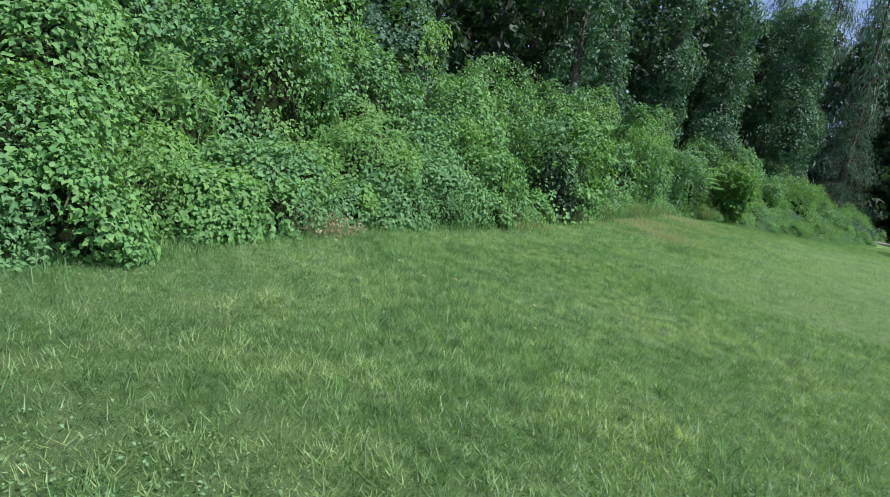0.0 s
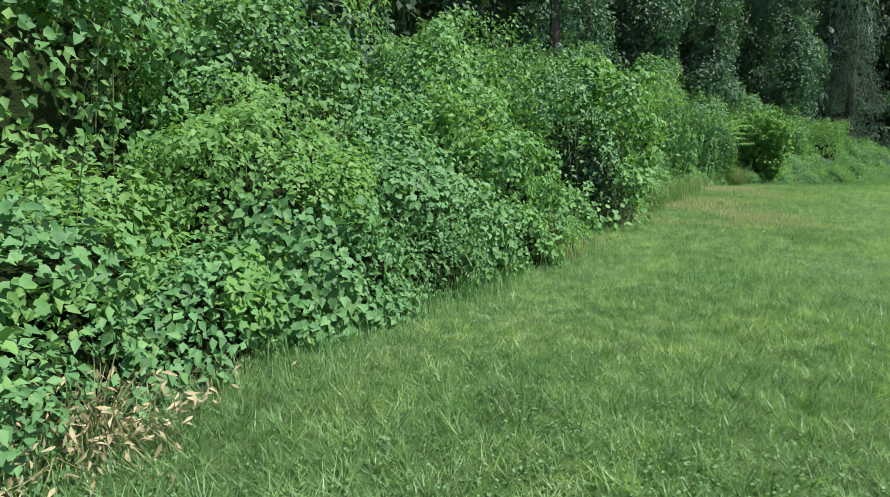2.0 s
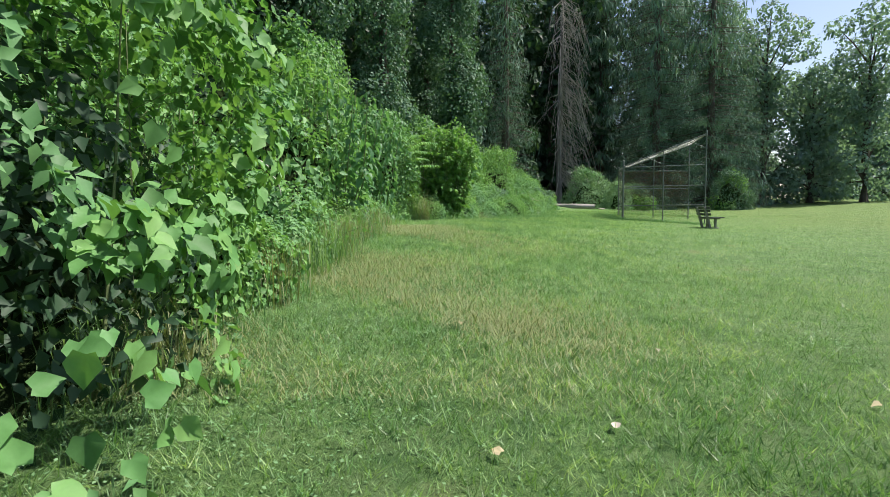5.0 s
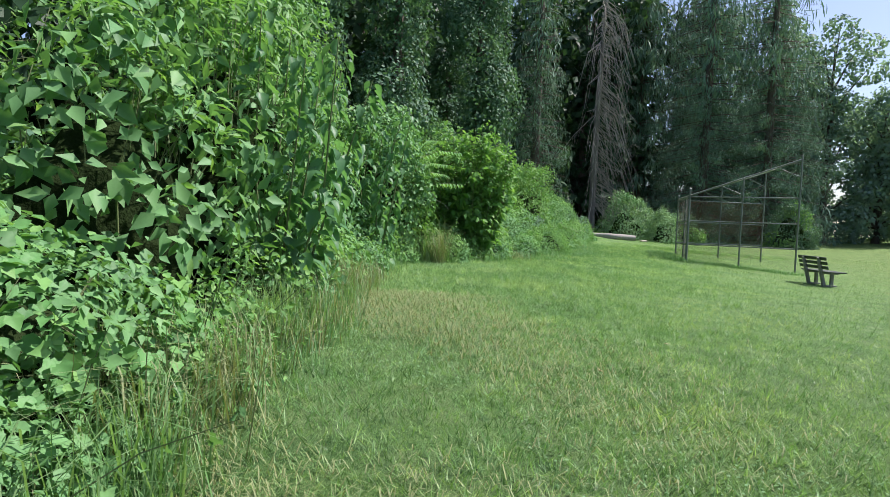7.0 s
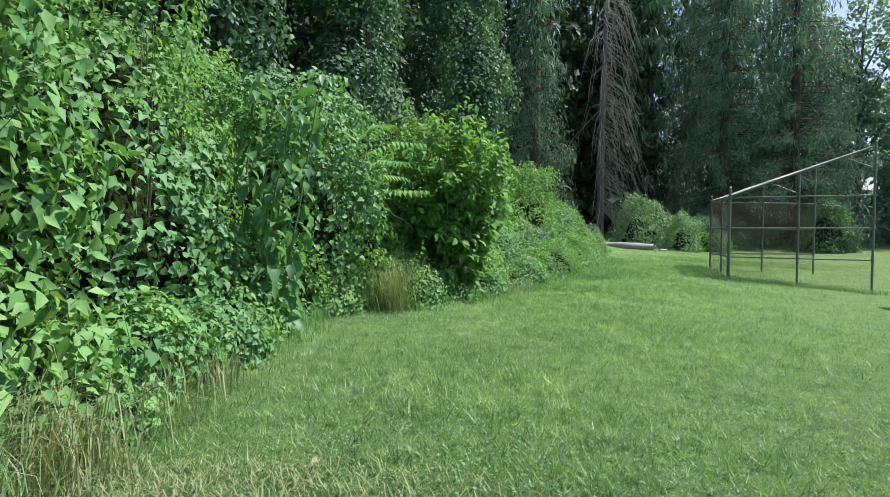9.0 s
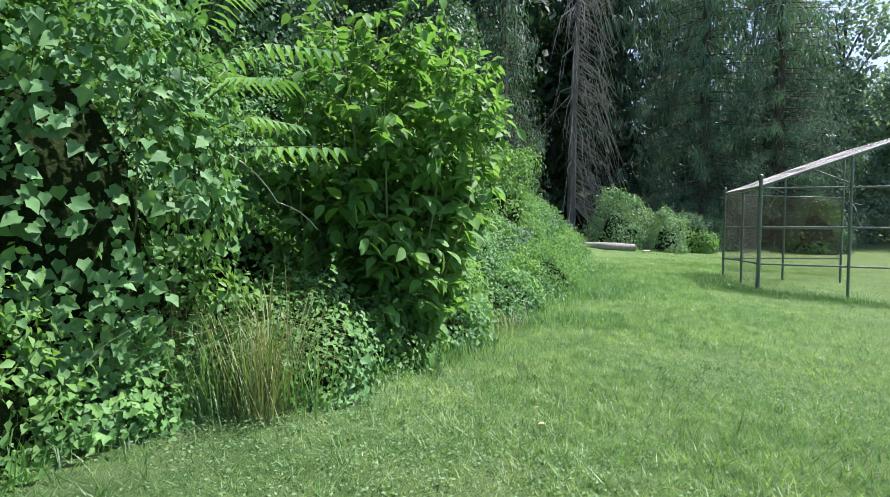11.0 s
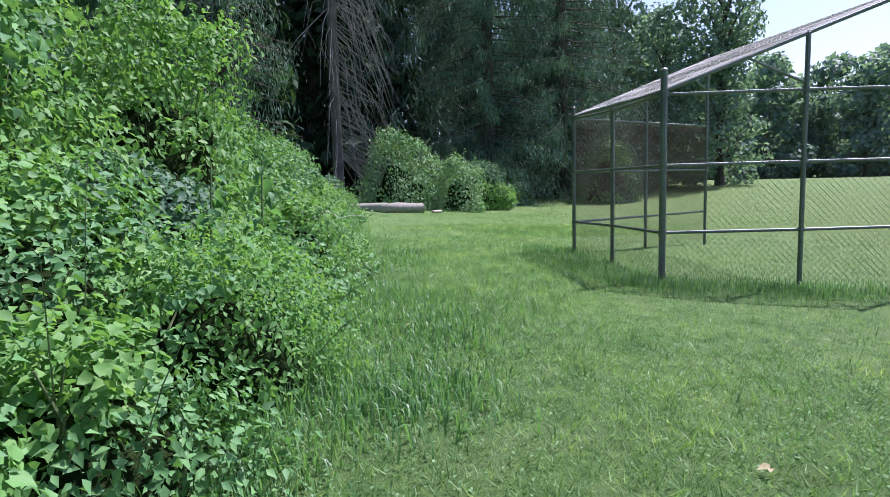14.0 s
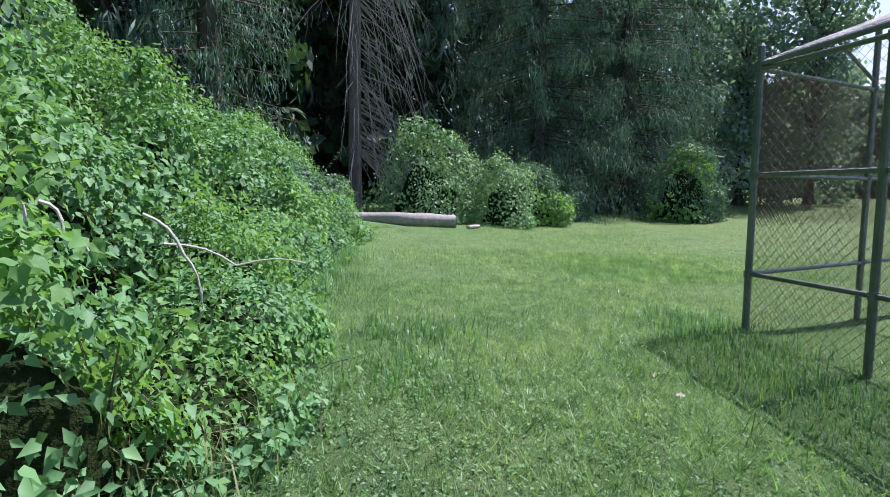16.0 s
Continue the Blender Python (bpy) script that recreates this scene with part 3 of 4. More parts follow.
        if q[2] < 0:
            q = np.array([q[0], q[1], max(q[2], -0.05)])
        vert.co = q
    part("shade_core", bm, M_CORE, base, "dark inner core, the shade between leaves put into its colour")


for number, row in enumerate(MOUNDS):
    build_mound(number, row)


# ---------------------------------------------------------------- trees


def crown_points(rng, blobs, per_area):
    pts, nrm = [], []
    for c, r in blobs:
        r = np.array(r)
        n = int(per_area * 4 * math.pi * (np.prod(r)) ** (2 / 3))
        d = unit(rng.normal(0, 1, (n, 3)))
        lump = 1 + 0.2 * bulge(d * r, 1.4, c[2]) + 0.1 * bulge(d * r, 4, c[0])
        q = d * r * (lump * (1 - 0.35 * rng.random(n) ** 2))[:, None]
        ok = bulge(d * r, 2.2, c[1]) > -0.5
        pts.append((q + np.array(c))[ok])
        nrm.append(d[ok])
    return np.concatenate(pts), np.concatenate(nrm)


def build_tree(x, y, height, spread, seed, material, size, label, clear=0.25, dens=9, trunk_r=0.22, name="tree", lean=0.0, lobes=13):
    rng = np.random.default_rng(seed)
    z0 = gz(x, y)
    base = thing(name, x, y, z0, label, "tree")
    bm = bmesh.new()
    top = np.array([lean, 0, height * 0.86])
    limb(bm, [(0, 0, -0.05), (lean * 0.2, 0.05, height * 0.2), (lean * 0.55, -0.1, height * 0.5), tuple(top)],
         [trunk_r * 1.35, trunk_r, trunk_r * 0.7, trunk_r * 0.2], 9)
    part("trunk", bm, M_BARK, base)
    blobs = []
    for i in range(lobes):
        f = clear + (1 - clear) * (i + 0.5) / lobes
        a = i * 2.4 + rng.uniform(-0.4, 0.4)
        reach = spread * (0.75 * math.sin(math.pi * min(1, 0.25 + 0.72 * (1 - abs(2 * f - 1.05)))) if f < 0.95 else 0.2) * rng.uniform(0.6, 1)
        c = (lean * f + math.cos(a) * reach, math.sin(a) * reach, height * f * 0.95)
        r = spread * rng.uniform(0.32, 0.5)
        blobs.append((c, (r, r, r * rng.uniform(0.6, 0.9))))
        j = (lean * f * 0.8, 0, height * max(0.12, f - 0.14) * 0.86)
        m = [(j[k] + c[k]) / 2 + (0.2 if k == 2 else 0) for k in range(3)]
        bm = bmesh.new()
        limb(bm, [j, m, c], [trunk_r * 0.35, trunk_r * 0.22, 0.02], 5)
        part("limb", bm, M_BARK, base)
    p, n = crown_points(rng, blobs, dens)
    v, t = leaves(p, unit(n + (0, 0, 0.4)), size * rng.uniform(0.6, 1.3, len(p)), "rhomb", rng)
    part_mesh("crown", tri_mesh("crown", v, t, material), base, kind="stuff")


def build_ivy_tree(x, y, height, r, seed, name="ivy_tree"):
    """A trunk wrapped from the ground up in hanging vines."""
    rng = np.random.default_rng(seed)
    z0 = gz(x, y)
    base = thing(name, x, y, z0, "tall tree wrapped from the ground in hanging ivy", "tree")
    bm = bmesh.new()
    limb(bm, [(0, 0, -0.05), (0.1, 0, height * 0.4), (0, 0.1, height)], [0.32, 0.24, 0.08], 9)
    part("trunk", bm, M_BARK, base)
    blobs, z = [], 0.4
    while z < height:        # the ivy hangs in ragged bunches round the trunk
        for b in range(2):
            a, f = rng.uniform(0, 6.28), 1.15 - 0.45 * z / height
            off, size = r * rng.uniform(0.25, 0.75) * f, r * rng.uniform(0.38, 0.72) * f
            blobs.append(((math.cos(a) * off, math.sin(a) * off, z + rng.uniform(-0.3, 0.3)), (size, size, size * rng.uniform(0.9, 1.6))))
        z += 0.75
    p, nn = crown_points(rng, blobs, 52)
    ok = p[:, 2] > 0.02
    v, t = leaves(p[ok], unit(nn[ok] + (0.1, 0, 0.3)), 0.17 * rng.uniform(0.6, 1.35, ok.sum()), "rhomb", rng, 0.7, 0.5)
    part_mesh("ivy", tri_mesh("ivy", v, t, M_IVY), base, kind="stuff")


def build_spruce(x, y, height, spread, seed, fine=True, skirt=0.4):
    """A big spruce: a straight trunk, whorls of boughs and hanging curtains of twigs."""
    rng = np.random.default_rng(seed)
    z0 = gz(x, y)
    base = thing("spruce", x, y, z0, "tall dark spruce with drooping curtains of twigs", "tree")
    bm = bmesh.new()
    limb(bm, [(0, 0, -0.05), (0, 0, height * 0.5), (0, 0, height)], [0.36, 0.24, 0.03], 9)
    part("trunk", bm, M_BARK, base)
    boughs = bmesh.new()
    P, N, S = [], [], []
    z = skirt
    while z < height * 0.98:
        f = z / height
        for b in range(7):
            a = rng.uniform(0, 6.28)
            ln = spread * (1 - f) ** 0.65 * rng.uniform(0.65, 1.1) + 0.4
            out = np.array([math.cos(a), math.sin(a), 0])
            j = np.array([0, 0, z + rng.uniform(-0.3, 0.3)])
            m = j + out * ln * 0.5 + (0, 0, -0.10 * ln)
            e = j + out * ln + (0, 0, -0.22 * ln)
            limb(boughs, [j, m, e], [0.035, 0.02, 0.006], 4)
            k = int(ln * ((46 if z < 11 else 9) if fine else 10))
            q = rng.random(k) ** 0.7
            pts = j + out * (q * ln)[:, None] + np.stack([0 * q, 0 * q, -0.2 * ln * q], -1) + rng.normal(0, 0.2, (k, 3)) - np.abs(rng.normal(0, 0.25, (k, 1))) * (0, 0, 1)
            P.append(pts)
            N.append(np.repeat((out * 0.8 + (0, 0, 0.35))[None], k, 0))
            S.append(rng.uniform(0.22, 0.6, k) * ((0.58 if z < 11 else 1.5) if fine else 1.9))
        z += 0.42 + 0.25 * f
    part("bough_tangle", boughs, M_BARK, base, kind="stuff")
    P, N, S = np.concatenate(P), np.concatenate(N), np.concatenate(S)
    v, t = leaves(P, unit(N), S, "spray", rng, 2.4, 0.55)
    part_mesh("twig_curtain", tri_mesh("twig_curtain", v, t, M_SPRUCE), base, kind="stuff")


def build_dead_tree(x, y, height, seed):
    rng = np.random.default_rng(seed)
    z0 = gz(x, y)
    base = thing("dead_tree", x, y, z0, "bare dead spruce hung with grey leafless branches", "tree")
    bm = bmesh.new()
    limb(bm, [(0, 0, -0.05), (0.05, 0, height * 0.5), (0.3, 0, height)], [0.27, 0.21, 0.07], 12)
    part("trunk", bm, M_GREYBARK, base)
    tw = bmesh.new()
    for i in range(230):
        z = rng.uniform(2.2, height * 0.97)
        a = rng.normal(0.2, 1.0)
        ln = rng.uniform(0.8, 4.4) * (1.15 - 0.45 * z / height)
        out = np.array([math.cos(a), -abs(math.sin(a)) * 0.7 + 0.1, 0])
        j = np.array([0.02, 0, z])
        m = j + out * ln * 0.5 + (0, 0, -rng.uniform(0.12, 0.5) * ln)
        e = j + out * ln * 0.85 + (0, 0, -rng.uniform(0.7, 1.7) * ln)
        limb(tw, [j, m, (m + e) / 2 + rng.normal(0, 0.06, 3), e], [0.024, 0.016, 0.011, 0.005], 3)
        for f in range(3):
            s0 = m + (e - m) * rng.uniform(0, 0.8)
            s1 = s0 + np.array([rng.normal(0, 0.25), rng.normal(0, 0.2), -rng.uniform(0.3, 1.1)])
            limb(tw, [s0, (s0 + s1) / 2 + rng.normal(0, 0.05, 3), s1], [0.009, 0.007, 0.003], 3)
    part("dead_branch_tangle", tw, M_TWIG, base, kind="stuff")


TREE_LABEL = "tall leafy deciduous tree in the shady wood"
rt = random.Random(5)
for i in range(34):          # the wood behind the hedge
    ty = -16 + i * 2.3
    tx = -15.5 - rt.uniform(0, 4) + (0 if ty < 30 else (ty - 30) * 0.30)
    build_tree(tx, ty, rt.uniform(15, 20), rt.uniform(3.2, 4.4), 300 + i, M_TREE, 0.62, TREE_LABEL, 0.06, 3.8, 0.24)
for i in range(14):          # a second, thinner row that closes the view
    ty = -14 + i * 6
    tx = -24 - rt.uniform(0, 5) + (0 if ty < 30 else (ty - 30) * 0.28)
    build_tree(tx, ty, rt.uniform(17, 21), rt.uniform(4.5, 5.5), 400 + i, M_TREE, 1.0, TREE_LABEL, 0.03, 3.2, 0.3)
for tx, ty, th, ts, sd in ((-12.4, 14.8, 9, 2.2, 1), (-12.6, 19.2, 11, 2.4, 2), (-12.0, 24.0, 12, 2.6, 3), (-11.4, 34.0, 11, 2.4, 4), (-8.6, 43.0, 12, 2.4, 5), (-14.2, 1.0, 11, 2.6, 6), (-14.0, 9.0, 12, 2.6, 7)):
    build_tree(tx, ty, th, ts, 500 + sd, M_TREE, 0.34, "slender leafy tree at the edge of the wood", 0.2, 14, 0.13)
for tx, ty, th, tr, sd in ((-10.8, 22.5, 9.5, 1.3, 1), (-11.6, 28.2, 13, 1.6, 2), (-10.2, 34.5, 14, 1.7, 3), (-8.0, 40.2, 15, 1.7, 4), (-4.6, 46.8, 16, 1.9, 5), (-6.4, 51.0, 16, 1.9, 6)):
    build_ivy_tree(tx, ty, th, tr, 520 + sd)
for tx, ty, th, ts, sd in ((-0.6, 54.5, 20, 2.2, 1), (12.3, 59.6, 28, 4.8, 2), (16.6, 59.2, 26, 4.6, 3)):
    build_spruce(tx, ty, th, ts, 540 + sd)
for tx, ty, th, ts, sd in ((9.6, 67, 28, 5.2, 4), (18.6, 62, 19, 4.0, 5), (1.6, 70, 27, 5.2, 6), (-4.4, 63, 25, 4.4, 7), (14.6, 67, 28, 5, 8), (5.6, 75, 28, 5.4, 9), (-1.6, 78, 28, 5.5, 10), (-9.5, 68, 26, 5, 11)):
    build_spruce(tx, ty, th, ts, 540 + sd, False)
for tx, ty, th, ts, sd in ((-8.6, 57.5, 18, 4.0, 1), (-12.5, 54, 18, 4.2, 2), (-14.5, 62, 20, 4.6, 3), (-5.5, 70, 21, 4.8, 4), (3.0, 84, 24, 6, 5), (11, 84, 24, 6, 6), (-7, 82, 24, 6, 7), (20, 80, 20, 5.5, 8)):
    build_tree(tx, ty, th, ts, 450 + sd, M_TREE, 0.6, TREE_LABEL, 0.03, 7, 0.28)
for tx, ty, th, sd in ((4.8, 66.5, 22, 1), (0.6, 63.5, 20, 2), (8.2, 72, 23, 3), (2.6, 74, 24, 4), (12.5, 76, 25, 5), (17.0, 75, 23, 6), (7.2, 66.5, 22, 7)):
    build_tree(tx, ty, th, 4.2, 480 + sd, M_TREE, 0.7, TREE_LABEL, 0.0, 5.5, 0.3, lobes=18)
build_dead_tree(4.3, 59.5, 18, 560)
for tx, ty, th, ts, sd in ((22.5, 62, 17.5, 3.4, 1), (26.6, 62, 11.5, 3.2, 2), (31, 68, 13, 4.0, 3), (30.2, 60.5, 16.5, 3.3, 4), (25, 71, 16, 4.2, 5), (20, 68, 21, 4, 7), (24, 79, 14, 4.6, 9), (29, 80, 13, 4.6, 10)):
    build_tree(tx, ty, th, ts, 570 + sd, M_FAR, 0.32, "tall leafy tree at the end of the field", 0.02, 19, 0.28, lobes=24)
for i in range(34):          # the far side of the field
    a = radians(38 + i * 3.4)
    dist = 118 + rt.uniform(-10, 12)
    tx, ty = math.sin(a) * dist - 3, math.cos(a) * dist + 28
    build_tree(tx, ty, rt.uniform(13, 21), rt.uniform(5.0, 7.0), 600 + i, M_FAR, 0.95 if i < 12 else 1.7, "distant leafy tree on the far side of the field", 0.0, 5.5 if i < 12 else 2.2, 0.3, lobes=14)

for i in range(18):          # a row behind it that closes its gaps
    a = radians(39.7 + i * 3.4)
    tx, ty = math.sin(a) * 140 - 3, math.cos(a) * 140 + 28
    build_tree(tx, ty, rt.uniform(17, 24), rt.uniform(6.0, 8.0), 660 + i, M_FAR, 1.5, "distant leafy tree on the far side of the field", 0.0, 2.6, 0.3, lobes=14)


# ---------------------------------------------------------------- chain-link backstop


def chain_link(name, corner, u, v, width, height, material, parent, label, pitch=0.062, wire=0.0019):
    """Crossing diagonal wires clipped to a panel spanned by u and v from a corner; height(s) gives its upper edge along u."""
    corner, u, v = np.array(corner), np.array(u), np.array(v)
    n = np.cross(u, v)
    verts, tris = [], []
    top = max(height(0), height(width))
    for sgn in (1, -1):
        c = -top if sgn > 0 else 0.0
        end = width if sgn > 0 else width + top
        while c < end:
            pts = []
            for s in np.linspace(0, width, 40):
                h = (s - c) * sgn
                if 0 <= h <= height(s):
                    pts.append((s, h))
            if len(pts) > 1:
                ends = [corner + u * q[0] + v * q[1] + n * 0.002 * sgn for q in (pts[0], pts[-1])]
                d = unit((ends[1] - ends[0])[None])[0]
                side = np.cross(d, n)
                k = len(verts)
                for e in ends:
                    for a in range(3):
                        verts.append(e + wire * (math.cos(a * 2.094) * side + math.sin(a * 2.094) * n))
                for a in range(3):
                    b = (a + 1) % 3
                    tris += [(k + a, k + b, k + 3 + b), (k + a, k + 3 + b, k + 3 + a)]
            c += pitch * 1.414
    part_mesh(name, tri_mesh(name, np.array(verts), np.array(tris), material), parent, label)


def quad_mesh(name, c00, c10, c11, c01, material, parent, label, pitch=0.05, wire=0.003, sag=0.06):
    """Crossing diagonal wires over a four-sided hood that sags between its pipes."""
    c00, c10, c11, c01 = (np.array(c) for c in (c00, c10, c11, c01))
    w, h = np.linalg.norm(c10 - c00), np.linalg.norm(c01 - c00)

    def at(s, t):
        dip = sag * math.sin(math.pi * min(1, max(0, s)) * 2) ** 2 * math.sin(math.pi * min(1, max(0, t)))
        return c00 * (1 - s) * (1 - t) + c10 * s * (1 - t) + c11 * s * t + c01 * (1 - s) * t - np.array([0, 0, dip])

    verts, tris = [], []
    for sgn in (1, -1):
        c = -h if sgn > 0 else 0.0
        while c < (w if sgn > 0 else w + h):
            lo, hi = (max(0, c), min(w, c + h)) if sgn > 0 else (max(0, c - h), min(w, c))
            if hi - lo > 0.02:
                steps = np.linspace(lo, hi, 7)
                pts = [at(q / w, (q - c) * sgn / h) for q in steps]
                k = len(verts)
                for q in pts:
                    for a in range(3):
                        verts.append(q + wire * np.array([math.cos(a * 2.094), math.sin(a * 2.094) * 0.7, math.sin(a * 2.094)]))
                for r in range(len(pts) - 1):
                    for a in range(3):
                        b = (a + 1) % 3
                        tris += [(k + 3 * r + a, k + 3 * r + b, k + 3 * r + 3 + b), (k + 3 * r + a, k + 3 * r + 3 + b, k + 3 * r + 3 + a)]
            c += pitch * 1.414
    part_mesh(name, tri_mesh(name, np.array(verts), np.array(tris), material), parent, label)


def build_backstop():
    # back panel A-B-C, near wing C-F-G, far wing A-X-D
    place = dict(A=(4.05, 41.59), B=(3.93, 40.45), C=(3.52, 39.00), F=(5.10, 38.18), G=(6.72, 37.46), X=(5.95, 41.85), D=(7.90, 42.15))
    low, high = 2.47, 3.78
    z = {k: gz(*p) for k, p in place.items()}
    ox, oy, zb = 5.4, 39.9, z["C"]
    base = thing("baseball_backstop", ox, oy, zb, "weathered green pipe backstop with chain-link mesh and a sloping hood", "backstop")

    def at(k, h):
        return Vector((place[k][0] - ox, place[k][1] - oy, h))

    mid = (low + high) / 2
    heights = dict(A=2.62, B=2.50, C=2.74, F=mid, G=high + 0.14, X=mid, D=high + 0.10)
    for k, h in heights.items():
        r = 0.044 if k == "C" else 0.031
        bm = bmesh.new()
        tube(bm, at(k, z[k] - zb - 0.05), at(k, h), r, r, 10)
        tube(bm, at(k, h), at(k, h + 0.03), r * 1.15, r * 0.5, 10)
        post = part("post", bm, M_PIPE, base)
        for hh in (0.64, 1.52, 2.43):
            bm = bmesh.new()
            tube(bm, at(k, hh - 0.03), at(k, hh + 0.03), r * 1.3, r * 1.3, 10)
            part("rail_clamp", bm, M_PIPE, post)
    # a short stake wired to the foot of the corner post
    bm = bmesh.new()
    foot = at("C", z["C"] - zb - 0.05) + Vector((-0.07, -0.02, 0))
    tube(bm, foot, foot + Vector((0.03, 0.01, 0.62)), 0.012, 0.012, 6)
    part("stake", bm, M_PIPE, base)
    for a, b in (("A", "B"), ("B", "C"), ("C", "F"), ("F", "G"), ("A", "X"), ("X", "D")):
        for hh in (0.64, 1.52, 2.43):
            bm = bmesh.new()
            tube(bm, at(a, hh), at(b, hh), 0.021, 0.021, 8)
            part("rail", bm, M_PIPE, base)
    for a, m, b in (("C", "F", "G"), ("A", "X", "D")):
        bm = bmesh.new()
        tube(bm, at(a, low), at(m, mid), 0.024, 0.024, 8)
        tube(bm, at(m, mid), at(b, high), 0.024, 0.024, 8)
        part("sloping_rail", bm, M_PIPE, base)
    for a, b, h in (("C", "A", low), ("F", "X", mid), ("G", "D", high)):
        bm = bmesh.new()
        tube(bm, at(a, h), at(b, h), 0.022, 0.022, 8)
        part("cross_pipe", bm, M_PIPE, base)
    for a, inner, h0, h1 in (("G", "F", high, mid), ("D", "X", high, mid), ("F", "C", mid, low), ("X", "A", mid, low)):
        bm = bmesh.new()
        tube(bm, at(a, h0 - 0.62), at(a, h0).lerp(at(inner, h1), 0.42), 0.018, 0.018, 8)
        part("brace", bm, M_PIPE, base)

    def panel(a, b, material, label, pitch=0.062):
        pa = at(a, 0.0)
        w = (at(b, 0.0) - pa).length
        pa.z = min(z[a], z[b]) - zb + 0.06
        chain_link("chain_link", pa, (at(b, 0) - at(a, 0)).normalized(), (0, 0, 1), w, lambda s: 2.43 - pa.z, material, base, label, pitch)

    for a, b in (("A", "B"), ("B", "C"), ("C", "F"), ("F", "G")):
        panel(a, b, M_WIRE, "dull galvanised mesh")
    for a, b in (("A", "X"), ("X", "D")):
        panel(a, b, M_RUST, "rust-brown mesh", 0.045)
        pa = at(a, 1.05)
        chain_link("screen_mesh", pa + Vector((0, 0.03, 0)), (at(b, 0) - at(a, 0)).normalized(), (0, 0, 1), (at(b, 1.05) - pa).length, lambda s: 1.38, M_RUST, base, "fine rust-brown screen", 0.03, 0.0022)
    up = Vector((0, 0, 0.03))
    quad_mesh("hood_mesh", at("C", low) + up, at("F", mid) + up, at("X", mid) + up, at("A", low) + up, M_HOOD, base, "sagging mesh of the hood", 0.055, 0.0036)
    quad_mesh("hood_mesh", at("F", mid) + up, at("G", high) + up, at("D", high) + up, at("X", mid) + up, M_HOOD, base, "sagging mesh of the hood", 0.055, 0.0036)


build_backstop()


# ---------------------------------------------------------------- bench and log


def box(bm, c, s, rot=None, bevel=0.006):
    made = bmesh.ops.create_cube(bm, size=1)["verts"]
    for v in made:
        v.co = Vector((v.co.x * s[0], v.co.y * s[1], v.co.z * s[2]))
    edges = list({e for v in made for e in v.link_edges})
    res = bmesh.ops.bevel(bm, geom=edges, offset=bevel, segments=1, affect="EDGES")
    vs = {v for f in res["faces"] for v in f.verts}
    for v in vs:
        v.co = (rot @ v.co if rot else v.co) + Vector(c)


def build_bench(x, y, turn):
    base = thing("park_bench", x, y, gz(x, y), "dark green slatted park bench with a backrest, on the lawn", "bench")
    base.rotation_euler = (0, 0, radians(turn))
    base.scale = (0.92, 0.92, 0.92)
    lean = Matrix.Rotation(radians(-14), 3, "Y")
    for i, (px, pz) in enumerate(((-0.21, 0.56), (-0.245, 0.69), (-0.28, 0.82))):
        bm = bmesh.new()
        box(bm, (px, 0, pz), (0.035, 1.55, 0.095), lean)
        part("back_slat", bm, M_BENCHWOOD, base)
    for px in (-0.13, 0.0, 0.13, 0.26):
        bm = bmesh.new()
        box(bm, (px, 0, 0.43), (0.11, 1.55, 0.04))
        part("seat_slat", bm, M_BENCHWOOD, base)
    for py in (-0.42, 0.42):
        bm = bmesh.new()
        box(bm, (0.10, py, 0.19), (0.09, 0.08, 0.44), None, 0.012)
        box(bm, (0.06, py, 0.385), (0.44, 0.07, 0.05), None, 0.008)
        box(bm, (0.06, py, 0.01), (0.34, 0.09, 0.06), None, 0.008)
        box(bm, (-0.20, py, 0.40), (0.09, 0.09, 0.92), lean, 0.012)
        part("leg", bm, M_CONCRETE, base, "grey concrete support")


build_bench(5.0, 33.2, -4)


